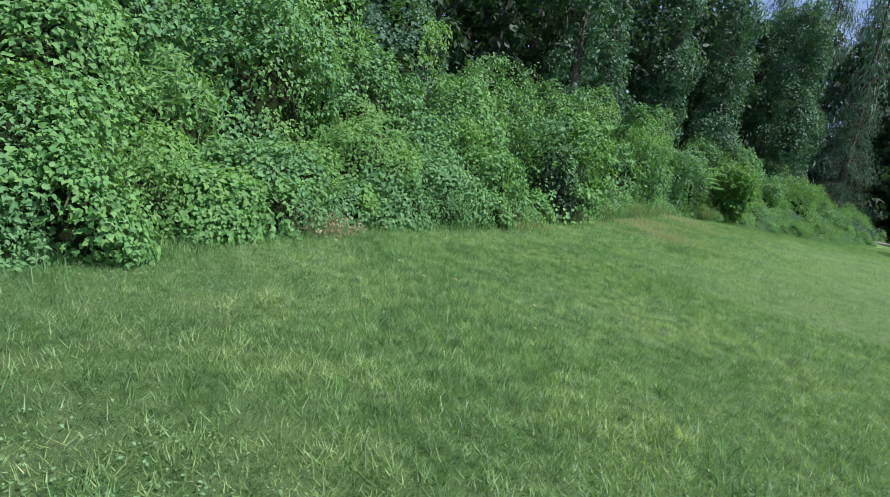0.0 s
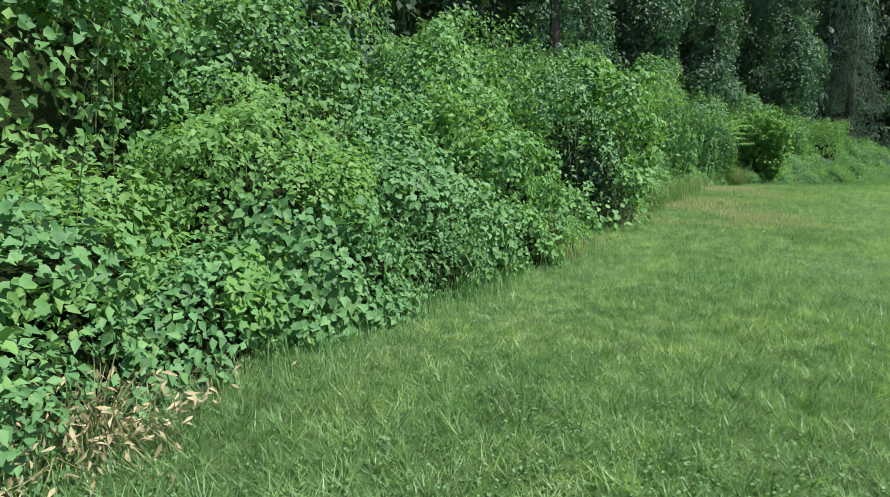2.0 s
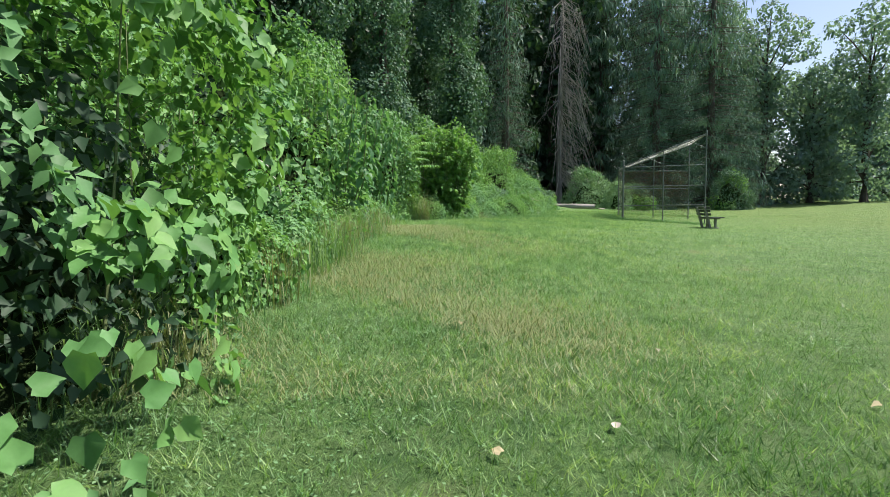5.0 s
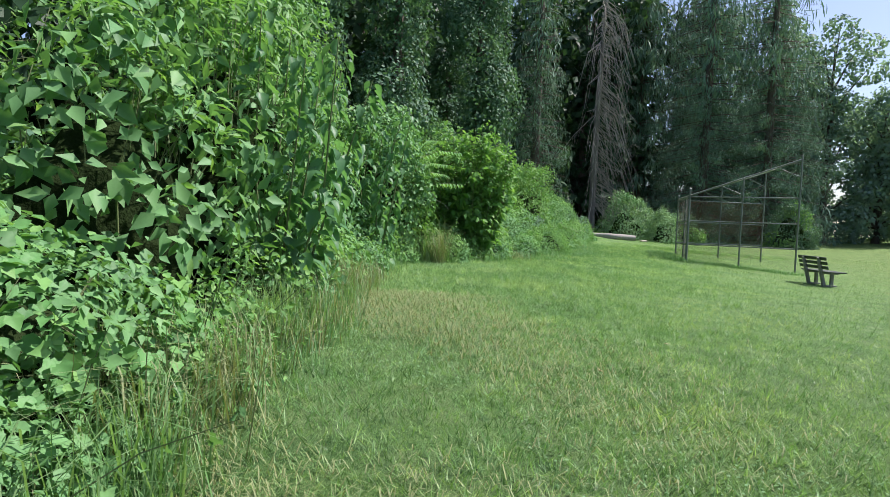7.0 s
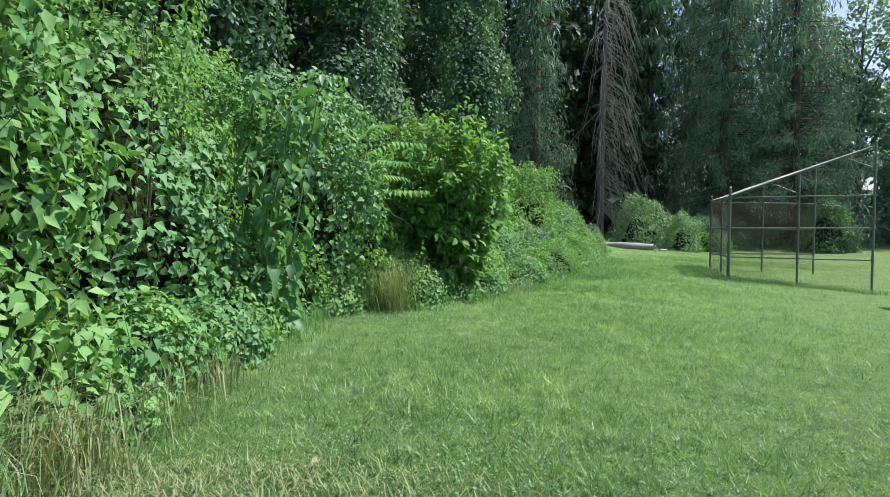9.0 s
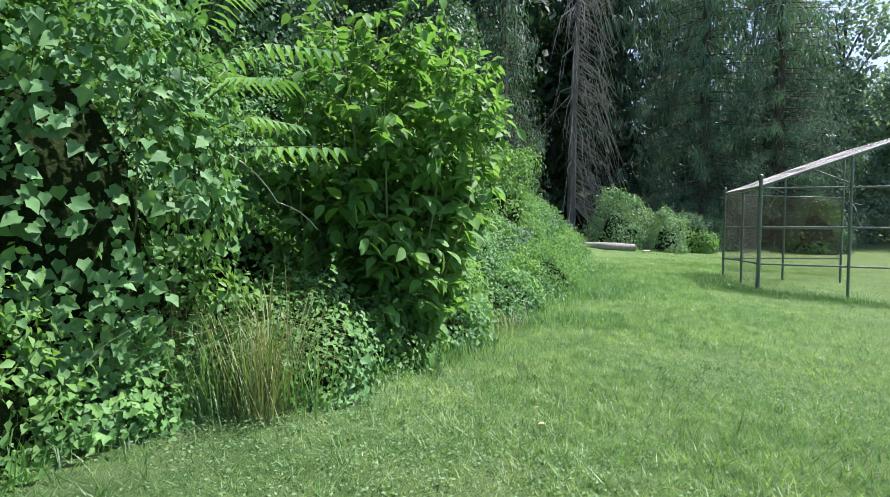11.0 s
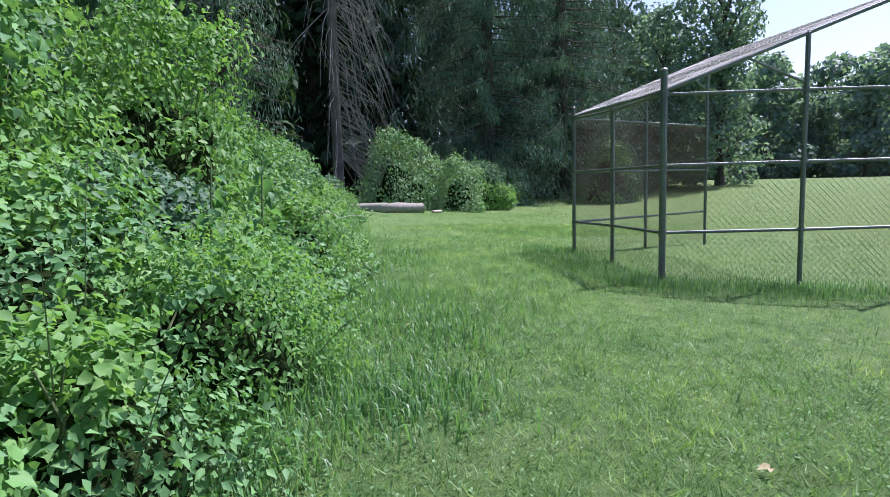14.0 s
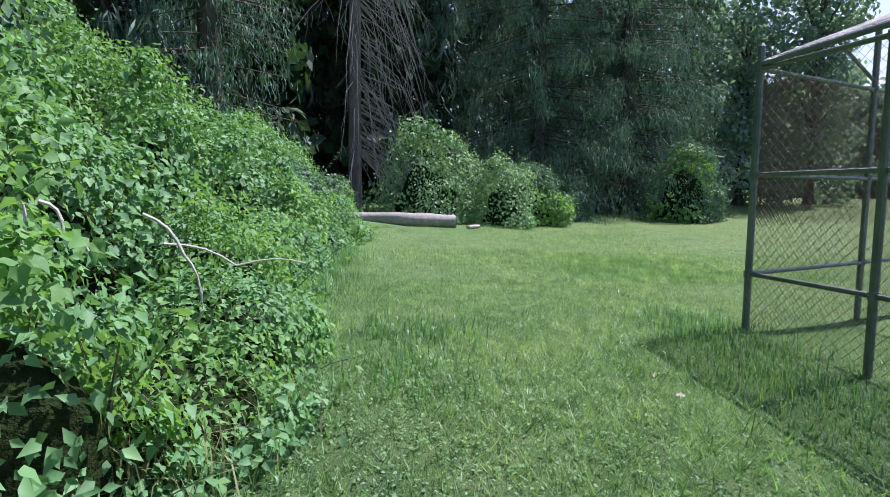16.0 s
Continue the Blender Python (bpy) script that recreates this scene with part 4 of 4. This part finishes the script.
def build_log():
    rng = np.random.default_rng(9)
    a, b = Vector((5.4, 52.0, 0)), Vector((2.3, 52.6, 0))
    za = gz(a.x, a.y)
    base = thing("fallen_log", a.x, a.y, za, "fallen grey-barked log with a sawn end in the undergrowth", "log")
    bm = bmesh.new()
    d = (b - a).normalized()
    side = Vector((-d.y, d.x, 0))
    rings = []
    for i in range(15):
        f = i / 14
        c = d * (f * (b - a).length) + Vector((0, 0, 0.16 + gz(*(a + d * f * 3.6).xy) - za)) + side * 0.06 * math.sin(f * 5)
        rings.append([])
        for k in range(14):
            t = k / 14 * 2 * math.pi
            r = 0.19 * (1 - 0.12 * f) * (1 + 0.07 * math.sin(3 * t + f * 9) + 0.03 * rng.normal())
            rings[-1].append(bm.verts.new(c + side * r * math.cos(t) + Vector((0, 0, r * math.sin(t)))))
    for s0, s1 in zip(rings, rings[1:]):
        for k in range(14):
            bm.faces.new((s0[k], s0[(k + 1) % 14], s1[(k + 1) % 14], s1[k]))
    end = [v.co.copy() for v in rings[0]]
    bm.faces.new(rings[-1])
    part("bark", bm, M_LOG, base, smooth=True)
    bm = bmesh.new()
    mid = sum(end, Vector()) / len(end)
    rim = [bm.verts.new(p.lerp(mid, 0.04) - d * 0.01) for p in end]
    inner = [bm.verts.new(p.lerp(mid, 0.5) - d * 0.018) for p in end]
    cen = bm.verts.new(mid - d * 0.012)
    for k in range(14):
        bm.faces.new((rim[k], rim[(k + 1) % 14], inner[(k + 1) % 14], inner[k]))
        bm.faces.new((inner[k], inner[(k + 1) % 14], cen))
    part("sawn_end", bm, M_CUT, base, "brown sawn wood")
    # pale splinter on the ground by its end
    bm = bmesh.new()
    box(bm, (0.45, -0.1, 0.05), (0.5, 0.14, 0.09), Matrix.Rotation(0.5, 3, "Z"), 0.03)
    ch = thing("wood_chunk", a.x, a.y - 0.1, gz(a.x + 0.4, a.y), "pale split chunk of wood beside the log", "wood")
    part("chunk", bm, M_STONE, ch)


build_log()

# ---------------------------------------------------------------- grass


def blades(p, length, width, lean, rng):
    """Bent blades of grass: corners and triangles."""
    n = len(p)
    a = rng.uniform(0, 2 * math.pi, n)
    out = np.stack([np.cos(a), np.sin(a), 0 * a], -1)
    side = np.stack([-np.sin(a), np.cos(a), 0 * a], -1)
    ln, w, k = length[:, None], width[:, None], lean[:, None]
    up = np.array([0, 0, 1.0])
    m = p + up * ln * 0.6 + out * ln * k * 0.3
    e = p + up * ln * (1 - 0.45 * k) + out * ln * k * 0.95
    v = np.stack([p - side * w, p + side * w, m - side * w * 0.8, m + side * w * 0.8, e], 1).reshape(-1, 3)
    t = np.array([(0, 1, 3), (0, 3, 2), (2, 3, 4)])
    return v, (t[None] + (np.arange(n) * 5)[:, None, None]).reshape(-1, 3)


def fine_blades(p, length, width, lean, rng):
    """Slim one-sided blades, a triangle each."""
    n = len(p)
    a = rng.uniform(0, 2 * math.pi, n)
    out = np.stack([np.cos(a), np.sin(a), 0 * a], -1)
    b = rng.uniform(0, 2 * math.pi, n)
    side = np.stack([np.cos(b), np.sin(b), 0 * b], -1) * width[:, None]
    e = p + np.array([0, 0, 1.0]) * (length / np.sqrt(1 + lean ** 2))[:, None] + out * (length * lean / np.sqrt(1 + lean ** 2))[:, None]
    return np.stack([p - side, p + side, e], 1).reshape(-1, 3), np.arange(n * 3).reshape(-1, 3)


def on_lawn(x, y):
    return x > np.interp(y, EY, EX) - 0.7


def build_grass():
    rng = np.random.default_rng(21)
    n = 660000
    y = rng.uniform(-1.5, 47, n)
    y = np.where(rng.random(n) < 0.07, rng.uniform(44, 58, n), y)
    c = np.interp(y, WY, WX) + np.where(y > 44, 3.0, 0.0)
    x = c + 0.5 + rng.normal(0, 1.8, n) * np.where(rng.random(n) < 0.3, 2.6, 1.0)
    # the wide lawn where the walk begins
    x = np.concatenate([x, rng.uniform(-6.2, 1.5, 130000)])
    y = np.concatenate([y, rng.uniform(-0.5, 9.0, 130000)])
    keep = on_lawn(x, y)
    x, y = x[keep], y[keep]
    tuft = bulge(np.stack([x, y, 0 * x], -1), 1.1, 2.0)
    fine = 0.5 * bulge(np.stack([x, y, 0 * x], -1), 5.0, 4.0) + bulge(np.stack([x, y, 0 * x], -1), 19.0, 1.5)
    edge = np.clip(1 - (x - np.interp(y, EY, EX)) / 0.9, 0, 1)
    ln = 0.035 + 0.035 * np.clip(tuft + 0.3, 0, 1) + 0.05 * np.clip(fine, 0, 1) + 0.10 * edge * rng.random(len(x))
    ln *= rng.uniform(0.5, 1.5, len(x))
    p = np.stack([x, y, ground_z(x, y) - 0.005], -1)
    v, t = fine_blades(p, ln * 1.15, rng.uniform(0.0018, 0.0044, len(x)), rng.uniform(0.3, 1.9, len(x)), rng)
    tagged(new("grass", tri_mesh("grass", v, t, M_GRASS)), "short mown green grass with longer tufts", "grass", kind="stuff")


def build_clover():
    rng = np.random.default_rng(22)
    n = 260000
    y = rng.uniform(-1.5, 45, n)
    x = np.interp(y, WY, WX) + np.where(y < 7, rng.uniform(-4.8, 2.0, n), rng.uniform(-2.6, 3.2, n))
    patch = bulge(np.stack([x, y, 0 * x], -1), 0.9, 6.0)
    ok = on_lawn(x, y) & (patch + rng.uniform(-0.45, 0.45, n) > -0.06)
    x, y = x[ok], y[ok]
    p = np.stack([x, y, ground_z(x, y) + rng.uniform(0.012, 0.045, len(x))], -1)
    nr = np.repeat(np.array([[0, 0, 1.0]]), len(x), 0)
    v, t = leaves(p, nr, rng.uniform(0.011, 0.025, len(x)), "rhomb", rng, 0.0, 0.3)
    tagged(new("clover", tri_mesh("clover", v, t, M_CLOVER)), "low clover leaves among the grass", "clover", kind="stuff")


def tuft(name, x, y, count, length, spread, material, label, category, seed, width=(0.002, 0.005)):
    rng = np.random.default_rng(seed)
    z0 = gz(x, y)
    base = thing(name, x, y, z0, label, category)
    o = rng.normal(0, spread, (count, 2))
    p = np.stack([o[:, 0], o[:, 1], ground_z(x + o[:, 0], y + o[:, 1]) - z0 - 0.01], -1)
    v, t = blades(p, length * rng.uniform(0.5, 1.15, count), rng.uniform(*width, count), rng.uniform(0.15, 1.0, count), rng)
    part_mesh("grass_blade", tri_mesh("grass_blade", v, t, material), base, kind="stuff")


def build_thatch():
    rng = np.random.default_rng(23)
    n = 32000
    y = rng.uniform(14.5, 24, n)
    x = np.interp(y, EY, EX) + 0.1 + np.abs(rng.normal(0, 1.6, n))
    spot = rng.random(n) < 0.12
    x, y = np.where(spot, -4.3 + rng.normal(0, 0.6, n), x), np.where(spot, 15.9 + rng.normal(0, 0.45, n), y)
    ok = bulge(np.stack([x, y, 0 * x], -1), 1.4, 3.0) + rng.uniform(-0.5, 0.5, n) > -0.25
    x, y = x[ok], y[ok]
    p = np.stack([x, y, ground_z(x, y) + 0.025], -1)
    v, t = blades(p, rng.uniform(0.04, 0.09, len(x)), rng.uniform(0.0014, 0.0034, len(x)), rng.uniform(1.4, 2.1, len(x)), rng)
    tagged(new("dry_clippings", tri_mesh("dry_clippings", v, t, M_STRAW)), "dry tan grass clippings strewn on the lawn", "clippings", kind="stuff")


def build_long_blades():
    """Longer pale blades that the mower missed, scattered in loose bunches."""
    rng = np.random.default_rng(24)
    n = 600
    y = rng.uniform(-1, 44, n)
    x = np.interp(y, WY, WX) + 0.6 + rng.normal(0, 2.4, n)
    ok = on_lawn(x, y)
    cx, cy = np.repeat(x[ok], 12), np.repeat(y[ok], 12)
    x, y = cx + rng.normal(0, 0.035, len(cx)), cy + rng.normal(0, 0.035, len(cx))
    p = np.stack([x, y, ground_z(x, y) - 0.005], -1)
    v, t = blades(p, rng.uniform(0.05, 0.12, len(x)), rng.uniform(0.0016, 0.0034, len(x)), rng.uniform(0.4, 1.5, len(x)), rng)
    tagged(new("long_grass", tri_mesh("long_grass", v, t, M_LONG)), "scattered longer pale blades of grass in the lawn", "grass", kind="stuff")


build_grass()
build_clover()
build_thatch()
build_long_blades()
rg = random.Random(11)
for i in range(74):          # longer grass along the foot of the hedge
    ty = 0.5 + i * 0.62
    tx = float(np.interp(ty, EY, EX)) + rg.uniform(-0.15, 0.3)
    tuft("grass_tuft", tx, ty, 190, rg.uniform(0.16, 0.36), 0.2, M_STRAW if rg.random() < 0.14 else M_LUSH, "clump of long unmown grass at the hedge's foot", "grass", 700 + i)
for i in range(84):          # tall weeds and seeding grass along the dry stretch
    ty = rg.uniform(14.5, 25.5)
    tx = float(np.interp(ty, EY, EX)) + rg.uniform(-0.25, 0.4)
    tuft("grass_tuft", tx, ty, 90, rg.uniform(0.35, 0.75), 0.14, M_STRAW if i % 5 < 2 else M_LONG, "tall seeding grass among the weeds", "grass", 1100 + i, (0.002, 0.005))
for i in range(26):          # unmown strip round the backstop
    s = i / 25
    ax, ay = (2.9 + 0.9 * s, 38.4 + 3.6 * s) if i % 2 else (3.2 + 3.3 * s, 38.5 - 1.4 * s)
    tuft("grass_tuft", ax + rg.uniform(-0.4, 0.3), ay + rg.uniform(-0.3, 0.3), 300, rg.uniform(0.09, 0.18), 0.3, M_LUSH, "uncut grass round the backstop's foot", "grass", 800 + i)
for i in range(30):          # lush grass between hedge and backstop
    ty = rg.uniform(33, 42)
    tx = float(np.interp(ty, EY, EX)) + rg.uniform(0.15, 1.3)
    tuft("grass_tuft", tx, ty, 300, rg.uniform(0.08, 0.16), 0.26, M_LUSH, "lush bunch of long green grass in the lawn", "grass", 1000 + i, (0.003, 0.007))
tuft("grass_tuft", -5.45, 29.35, 170, 1.1, 0.10, M_STRAW, "tan tuft of tall dry grass gone to seed", "grass", 870, (0.002, 0.004))
tuft("grass_tuft", -5.5, 29.5, 260, 0.7, 0.18, M_LONG, "green grass at the foot of the dry tuft", "grass", 872, (0.002, 0.005))
tuft("grass_tuft", -5.95, 29.6, 360, 0.8, 0.2, M_LONG, "tall green grass tuft beside the dry one", "grass", 871, (0.003, 0.006))


# ---------------------------------------------------------------- plants that stand out of the hedge


def build_pokeweed(x, y, height, seed, stems=4, leaf=0.2, spread=0.45, label="tall pokeweed with big drooping leaves", tilt=(0.3, 0)):
    rng = np.random.default_rng(seed)
    z0 = gz(x, y)
    base = thing("pokeweed", x, y, z0, label, "plant")
    tv, tt = LEAF["broad"]
    shared = [tri_mesh("leaf", tv * (1, 0.85 + 0.15 * i, 1 + i * 0.8), tt, M_POKE) for i in range(3)]
    for s in range(stems):
        a = s * 6.28 / stems + rng.uniform(-0.5, 0.5)
        top = np.array([math.cos(a) * spread + tilt[0], math.sin(a) * spread + tilt[1], height * rng.uniform(0.8, 1.05)])
        foot = np.array([math.cos(a) * 0.12, math.sin(a) * 0.12, -0.03])
        mid = (foot + top) / 2 + rng.normal(0, 0.08, 3)
        bm = bmesh.new()
        limb(bm, [foot, mid, top], [0.014, 0.011, 0.005], 7)
        stem = part("stem", bm, M_STEM, base)
        count = int(height * 21)
        for q in np.linspace(0.08, 1.0, count):
            c = foot + (mid - foot) * min(1, 2 * q) if q < 0.5 else mid + (top - mid) * (2 * q - 1)
            b = rng.uniform(0, 6.28)
            ln = leaf * rng.uniform(0.65, 1.15) * (1.15 - 0.5 * q)
            off = Vector((math.cos(b), math.sin(b), 0)) * rng.uniform(0.03, 0.10)
            u = Vector((math.cos(b), math.sin(b), rng.uniform(-1.9, 0.0))).normalized()
            n = (Vector((rng.normal(0, 0.3), rng.normal(0, 0.3), 1)) + Vector((math.cos(b), math.sin(b), 0)) * 0.4)
            n = (n - u * n.dot(u)).normalized()
            v = n.cross(u)
            ob = part_mesh("leaf", shared[int(rng.integers(3))], stem)
            m = Matrix((u, v, n)).transposed().to_4x4()
            ob.matrix_basis = Matrix.Translation(Vector(c) + off) @ m @ Matrix.Scale(ln, 4)


build_pokeweed(-6.75, 22.7, 2.9, 31, 7, 0.23, 0.55, tilt=(0.35, -0.1))
build_pokeweed(-6.6, 27.3, 2.9, 32, 5, 0.23, 0.35, tilt=(0.35, -0.1))
build_pokeweed(-1.9, 38.3, 1.5, 33, 2, 0.19, 0.2, "young pokeweed shoots at the hedge's foot", (0.1, 0))


def build_tall_bush():
    """The big leafy bush that stands out onto the lawn."""
    rng = np.random.default_rng(41)
    x, y = -4.78, 31.25
    z0 = gz(x, y)
    base = thing("tall_bush", x, y, z0, "big bright green bush with pointed leaves, darker beneath", "bush")
    bm = bmesh.new()
    P, N = [], []
    for s in range(40):
        a = s * 2.4
        r = 1.08 * math.sqrt((s + 0.5) / 40)
        top = np.array([math.cos(a) * r, math.sin(a) * r * 0.9, 3.3 - 0.9 * r ** 2 * rng.uniform(0.6, 1.2)])
        foot = np.array([math.cos(a) * r * 0.3, math.sin(a) * r * 0.3, -0.03])
        mid = foot * 0.45 + top * 0.55 + rng.normal(0, 0.1, 3)
        limb(bm, [foot, mid, top], [0.013, 0.009, 0.004], 5)
        for twig in range(24):
            q = rng.uniform(0.06, 1.0)
            c = foot + (top - foot) * q
            w = unit(np.array([math.cos(a), math.sin(a), 0]) * 0.6 + rng.normal(0, 0.7, 3) + (0, 0, 0.35))
            ln = rng.uniform(0.15, 0.42)
            e = c + w * ln
            limb(bm, [c, (c + e) / 2 + (0, 0, 0.03), e], [0.006, 0.004, 0.002], 3)
            for g in np.linspace(0.15, 1.05, 9):
                P.append(c + (e - c) * g + rng.normal(0, 0.02, 3))
                N.append(unit(w * 0.3 + rng.normal(0, 0.35, 3) + (0.1, 0, 0.8)))
    part("stem_tangle", bm, M_STEM, base, kind="stuff")
    v, t = leaves(np.array(P), np.array(N), np.where(np.array(P)[:, 2] < 1.7, rng.uniform(0.11, 0.21, len(P)), rng.uniform(0.08, 0.16, len(P))), "broad", rng, 0.95, 0.3)
    part_mesh("foliage", tri_mesh("foliage", v, t, M_BRIGHT), base, kind="stuff")


build_tall_bush()


def build_sumac(x, y, height, seed, way):
    """A thin stem with long feathered leaves, each leaf a row of paired leaflets."""
    rng = np.random.default_rng(seed)
    z0 = gz(x, y)
    base = thing("sumac", x, y, z0, "young sumac with long feathered leaves reaching out of the hedge", "plant")
    bm = bmesh.new()
    top = np.array([way[0] * 0.5, way[1] * 0.5, height])
    limb(bm, [(0, 0, -0.03), (way[0] * 0.2, way[1] * 0.2, height * 0.55), tuple(top)], [0.02, 0.014, 0.007], 6)
    part("stem", bm, M_STEM, base)
    for f in range(11):
        a = f * 2.4
        d = np.array([math.cos(a) * 0.8 + way[0] * 0.5, math.sin(a) * 0.8 + way[1] * 0.5, 0.35])
        d = unit(d)
        ln = rng.uniform(0.8, 1.15)
        j = top * (0.62 + 0.38 * f / 10)
        bm = bmesh.new()
        mid, e = j + d * ln * 0.5 + (0, 0, 0.06), j + d * ln + (0, 0, -0.12)
        limb(bm, [j, mid, e], [0.006, 0.004, 0.002], 4)
        frond = part("frond", bm, M_STEM, base)
        P, U = [], []
        side = unit(np.cross(d, (0, 0, 1)))
        for q in np.linspace(0.2, 1.0, 12):
            c = j + (mid - j) * 2 * q if q < 0.5 else mid + (e - mid) * (2 * q - 1)
            for s in (-1, 1):
                P.append(c)
                U.append(unit(side * s + d * 0.35 + (0, 0, -0.45)))
        P, U = np.array(P), np.array(U)
        n = unit(np.array([0, 0, 1.0]) - U * U[:, 2:])
        v = np.cross(n, U)
        tv, tt = LEAF["lance"]
        s = rng.uniform(0.16, 0.22, len(P))[:, None, None]
        co = P[:, None] + s * (tv[None, :, :1] * U[:, None] + tv[None, :, 1:2] * v[:, None] + tv[None, :, 2:] * n[:, None])
        idx = tt[None] + (np.arange(len(P)) * len(tv))[:, None, None]
        part_mesh("leaflet", tri_mesh("leaflet", co.reshape(-1, 3), idx.reshape(-1, 3), M_SHRUB), frond, kind="stuff")


build_sumac(-6.3, 29.9, 2.45, 51, (0.6, -0.3))


def build_dead_clump(x, y, z, r, seed):
    rng = np.random.default_rng(seed)
    base = thing("dead_leaf_clump", x, y, z, "heap of dry brown leaves and stalks caught in the vines", "leaves")
    n = 900
    p = rng.normal(0, 1, (n, 3)) * np.array([r * 0.45, r * 0.6, r * 0.33])
    p[:, 2] = np.abs(p[:, 2])
    v, t = leaves(p, unit(rng.normal(0, 1, (n, 3)) + (0.5, 0, 0.4)), rng.uniform(0.03, 0.085, n), "lance", rng, 0.6, 0.6)
    part_mesh("dry_leaves", tri_mesh("dry_foliage", v, t, M_DEADLEAF), base, kind="stuff")
    bm = bmesh.new()
    for i in range(90):
        a = rng.normal(0, 1, 3) * np.array([r * 0.5, r * 0.6, r * 0.2])
        limb(bm, [(a[0], a[1], -0.02), tuple(a * 0.6 + (0, 0, r * 0.3)), tuple(a * 1.2 + rng.normal(0, 0.08, 3) + (0, 0, r * 0.5))], [0.005, 0.004, 0.002], 3)
    part("stalk_tangle", bm, M_STRAW, base, kind="stuff")


build_dead_clump(-5.9, 4.65, gz(-5.9, 4.65), 0.40, 61)
build_dead_clump(-6.15, 4.15, gz(-6.15, 4.15), 0.28, 62)


# fallen leaves and litter on the lawn, each its own thing
def build_fallen(x, y, seed, size, material, label):
    rng = np.random.default_rng(seed)
    tv, tt = LEAF["lobed"]
    v = tv * size * (1, 0.9, 1) + np.array([0, 0, 0.012])
    v[:, 2] += rng.uniform(0, 0.25 * size, len(v))
    ob = new("fallen_leaf", tri_mesh("fallen_leaf", v, tt, material))
    ob.matrix_basis = pose(x, y, gz(x, y) + 0.02, rng.uniform(-20, 20), rng.uniform(-20, 20), rng.uniform(0, 360))
    tagged(ob, label, "leaf", "fallen leaves")


for i in range(34):
    ty = rg.uniform(1, 42)
    tx = float(np.interp(ty, WY, WX)) + rg.uniform(-1.2, 2.6)
    build_fallen(tx, ty, 900 + i, rg.uniform(0.035, 0.065), M_DEADLEAF if i % 8 else M_STONE, "dry brown fallen leaf on the grass" if i % 8 else "pale dry scrap lying on the grass")


def build_bare_stem(pts, r, label):
    """A bleached, leafless stem arching out of the hedge."""
    base = thing("bare_vine", *pts[0], label, "vine", "bare vines")
    o = np.array(pts[0])
    fine, q = [], np.array(pts) - o
    for a, b in zip(q, q[1:]):
        for f in (0, 0.25, 0.5, 0.75):
            fine.append(a + (b - a) * f + np.array([0.02, 0.01, 0.03]) * math.sin(f * math.pi))
    fine.append(q[-1])
    bm = bmesh.new()
    limb(bm, [tuple(p) for p in fine], [0.7 * r * (1 - 0.6 * i / len(fine)) for i in range(len(fine))], 6)
    part("stem", bm, M_PALE, base)


STEM_LABEL = "pale bare dead vine arching out of the hedge"
build_bare_stem([(-1.03, 40.61, 2.55), (-0.95, 40.63, 2.41), (-0.86, 40.65, 2.28)], 0.014, STEM_LABEL)
build_bare_stem([(-0.70, 41.0, 2.48), (-0.52, 41.01, 2.27), (-0.44, 41.02, 1.97), (-0.62, 41.01, 1.62)], 0.014, STEM_LABEL)
build_bare_stem([(-0.62, 41.11, 2.32), (-0.27, 41.13, 2.19), (0.1, 41.11, 2.19)], 0.011, STEM_LABEL)
build_bare_stem([(-1.12, 40.6, 2.28), (-1.08, 40.6, 2.54)], 0.013, STEM_LABEL)
build_bare_stem([(-5.95, 30.2, 3.2), (-5.61, 30.31, 2.84), (-5.30, 30.36, 2.62)], 0.010, STEM_LABEL)
build_bare_stem([(-7.00, 18.87, 2.45), (-6.88, 18.95, 2.28), (-6.78, 19.01, 2.02)], 0.013, STEM_LABEL)


def build_berries(x, y, z, seed):
    """A cane that ends in a cluster of red berries."""
    rng = np.random.default_rng(seed)
    base = thing("berry_cane", x, y, z, "bramble cane carrying a cluster of red berries", "berries", "berry canes")
    bm = bmesh.new()
    limb(bm, [(-0.45, 0, -0.35), (-0.2, 0.02, -0.08), (0, 0, 0)], [0.006, 0.005, 0.003], 5)
    part("cane", bm, M_STEM, base)
    for i in range(8):
        bm = bmesh.new()
        bmesh.ops.create_icosphere(bm, subdivisions=1, radius=rng.uniform(0.004, 0.007), matrix=Matrix.Translation(tuple(rng.normal(0, 0.02, 3))))
        part("berry", bm, M_BERRY, base, smooth=True)


for bx, by, bz, sd in ((-5.88, 10.05, 1.27, 950), (-5.90, 10.28, 1.21, 951), (-5.92, 10.47, 1.08, 952), (-5.94, 10.18, 1.10, 953), (-5.96, 10.44, 1.04, 954)):
    build_berries(bx, by, bz, sd)
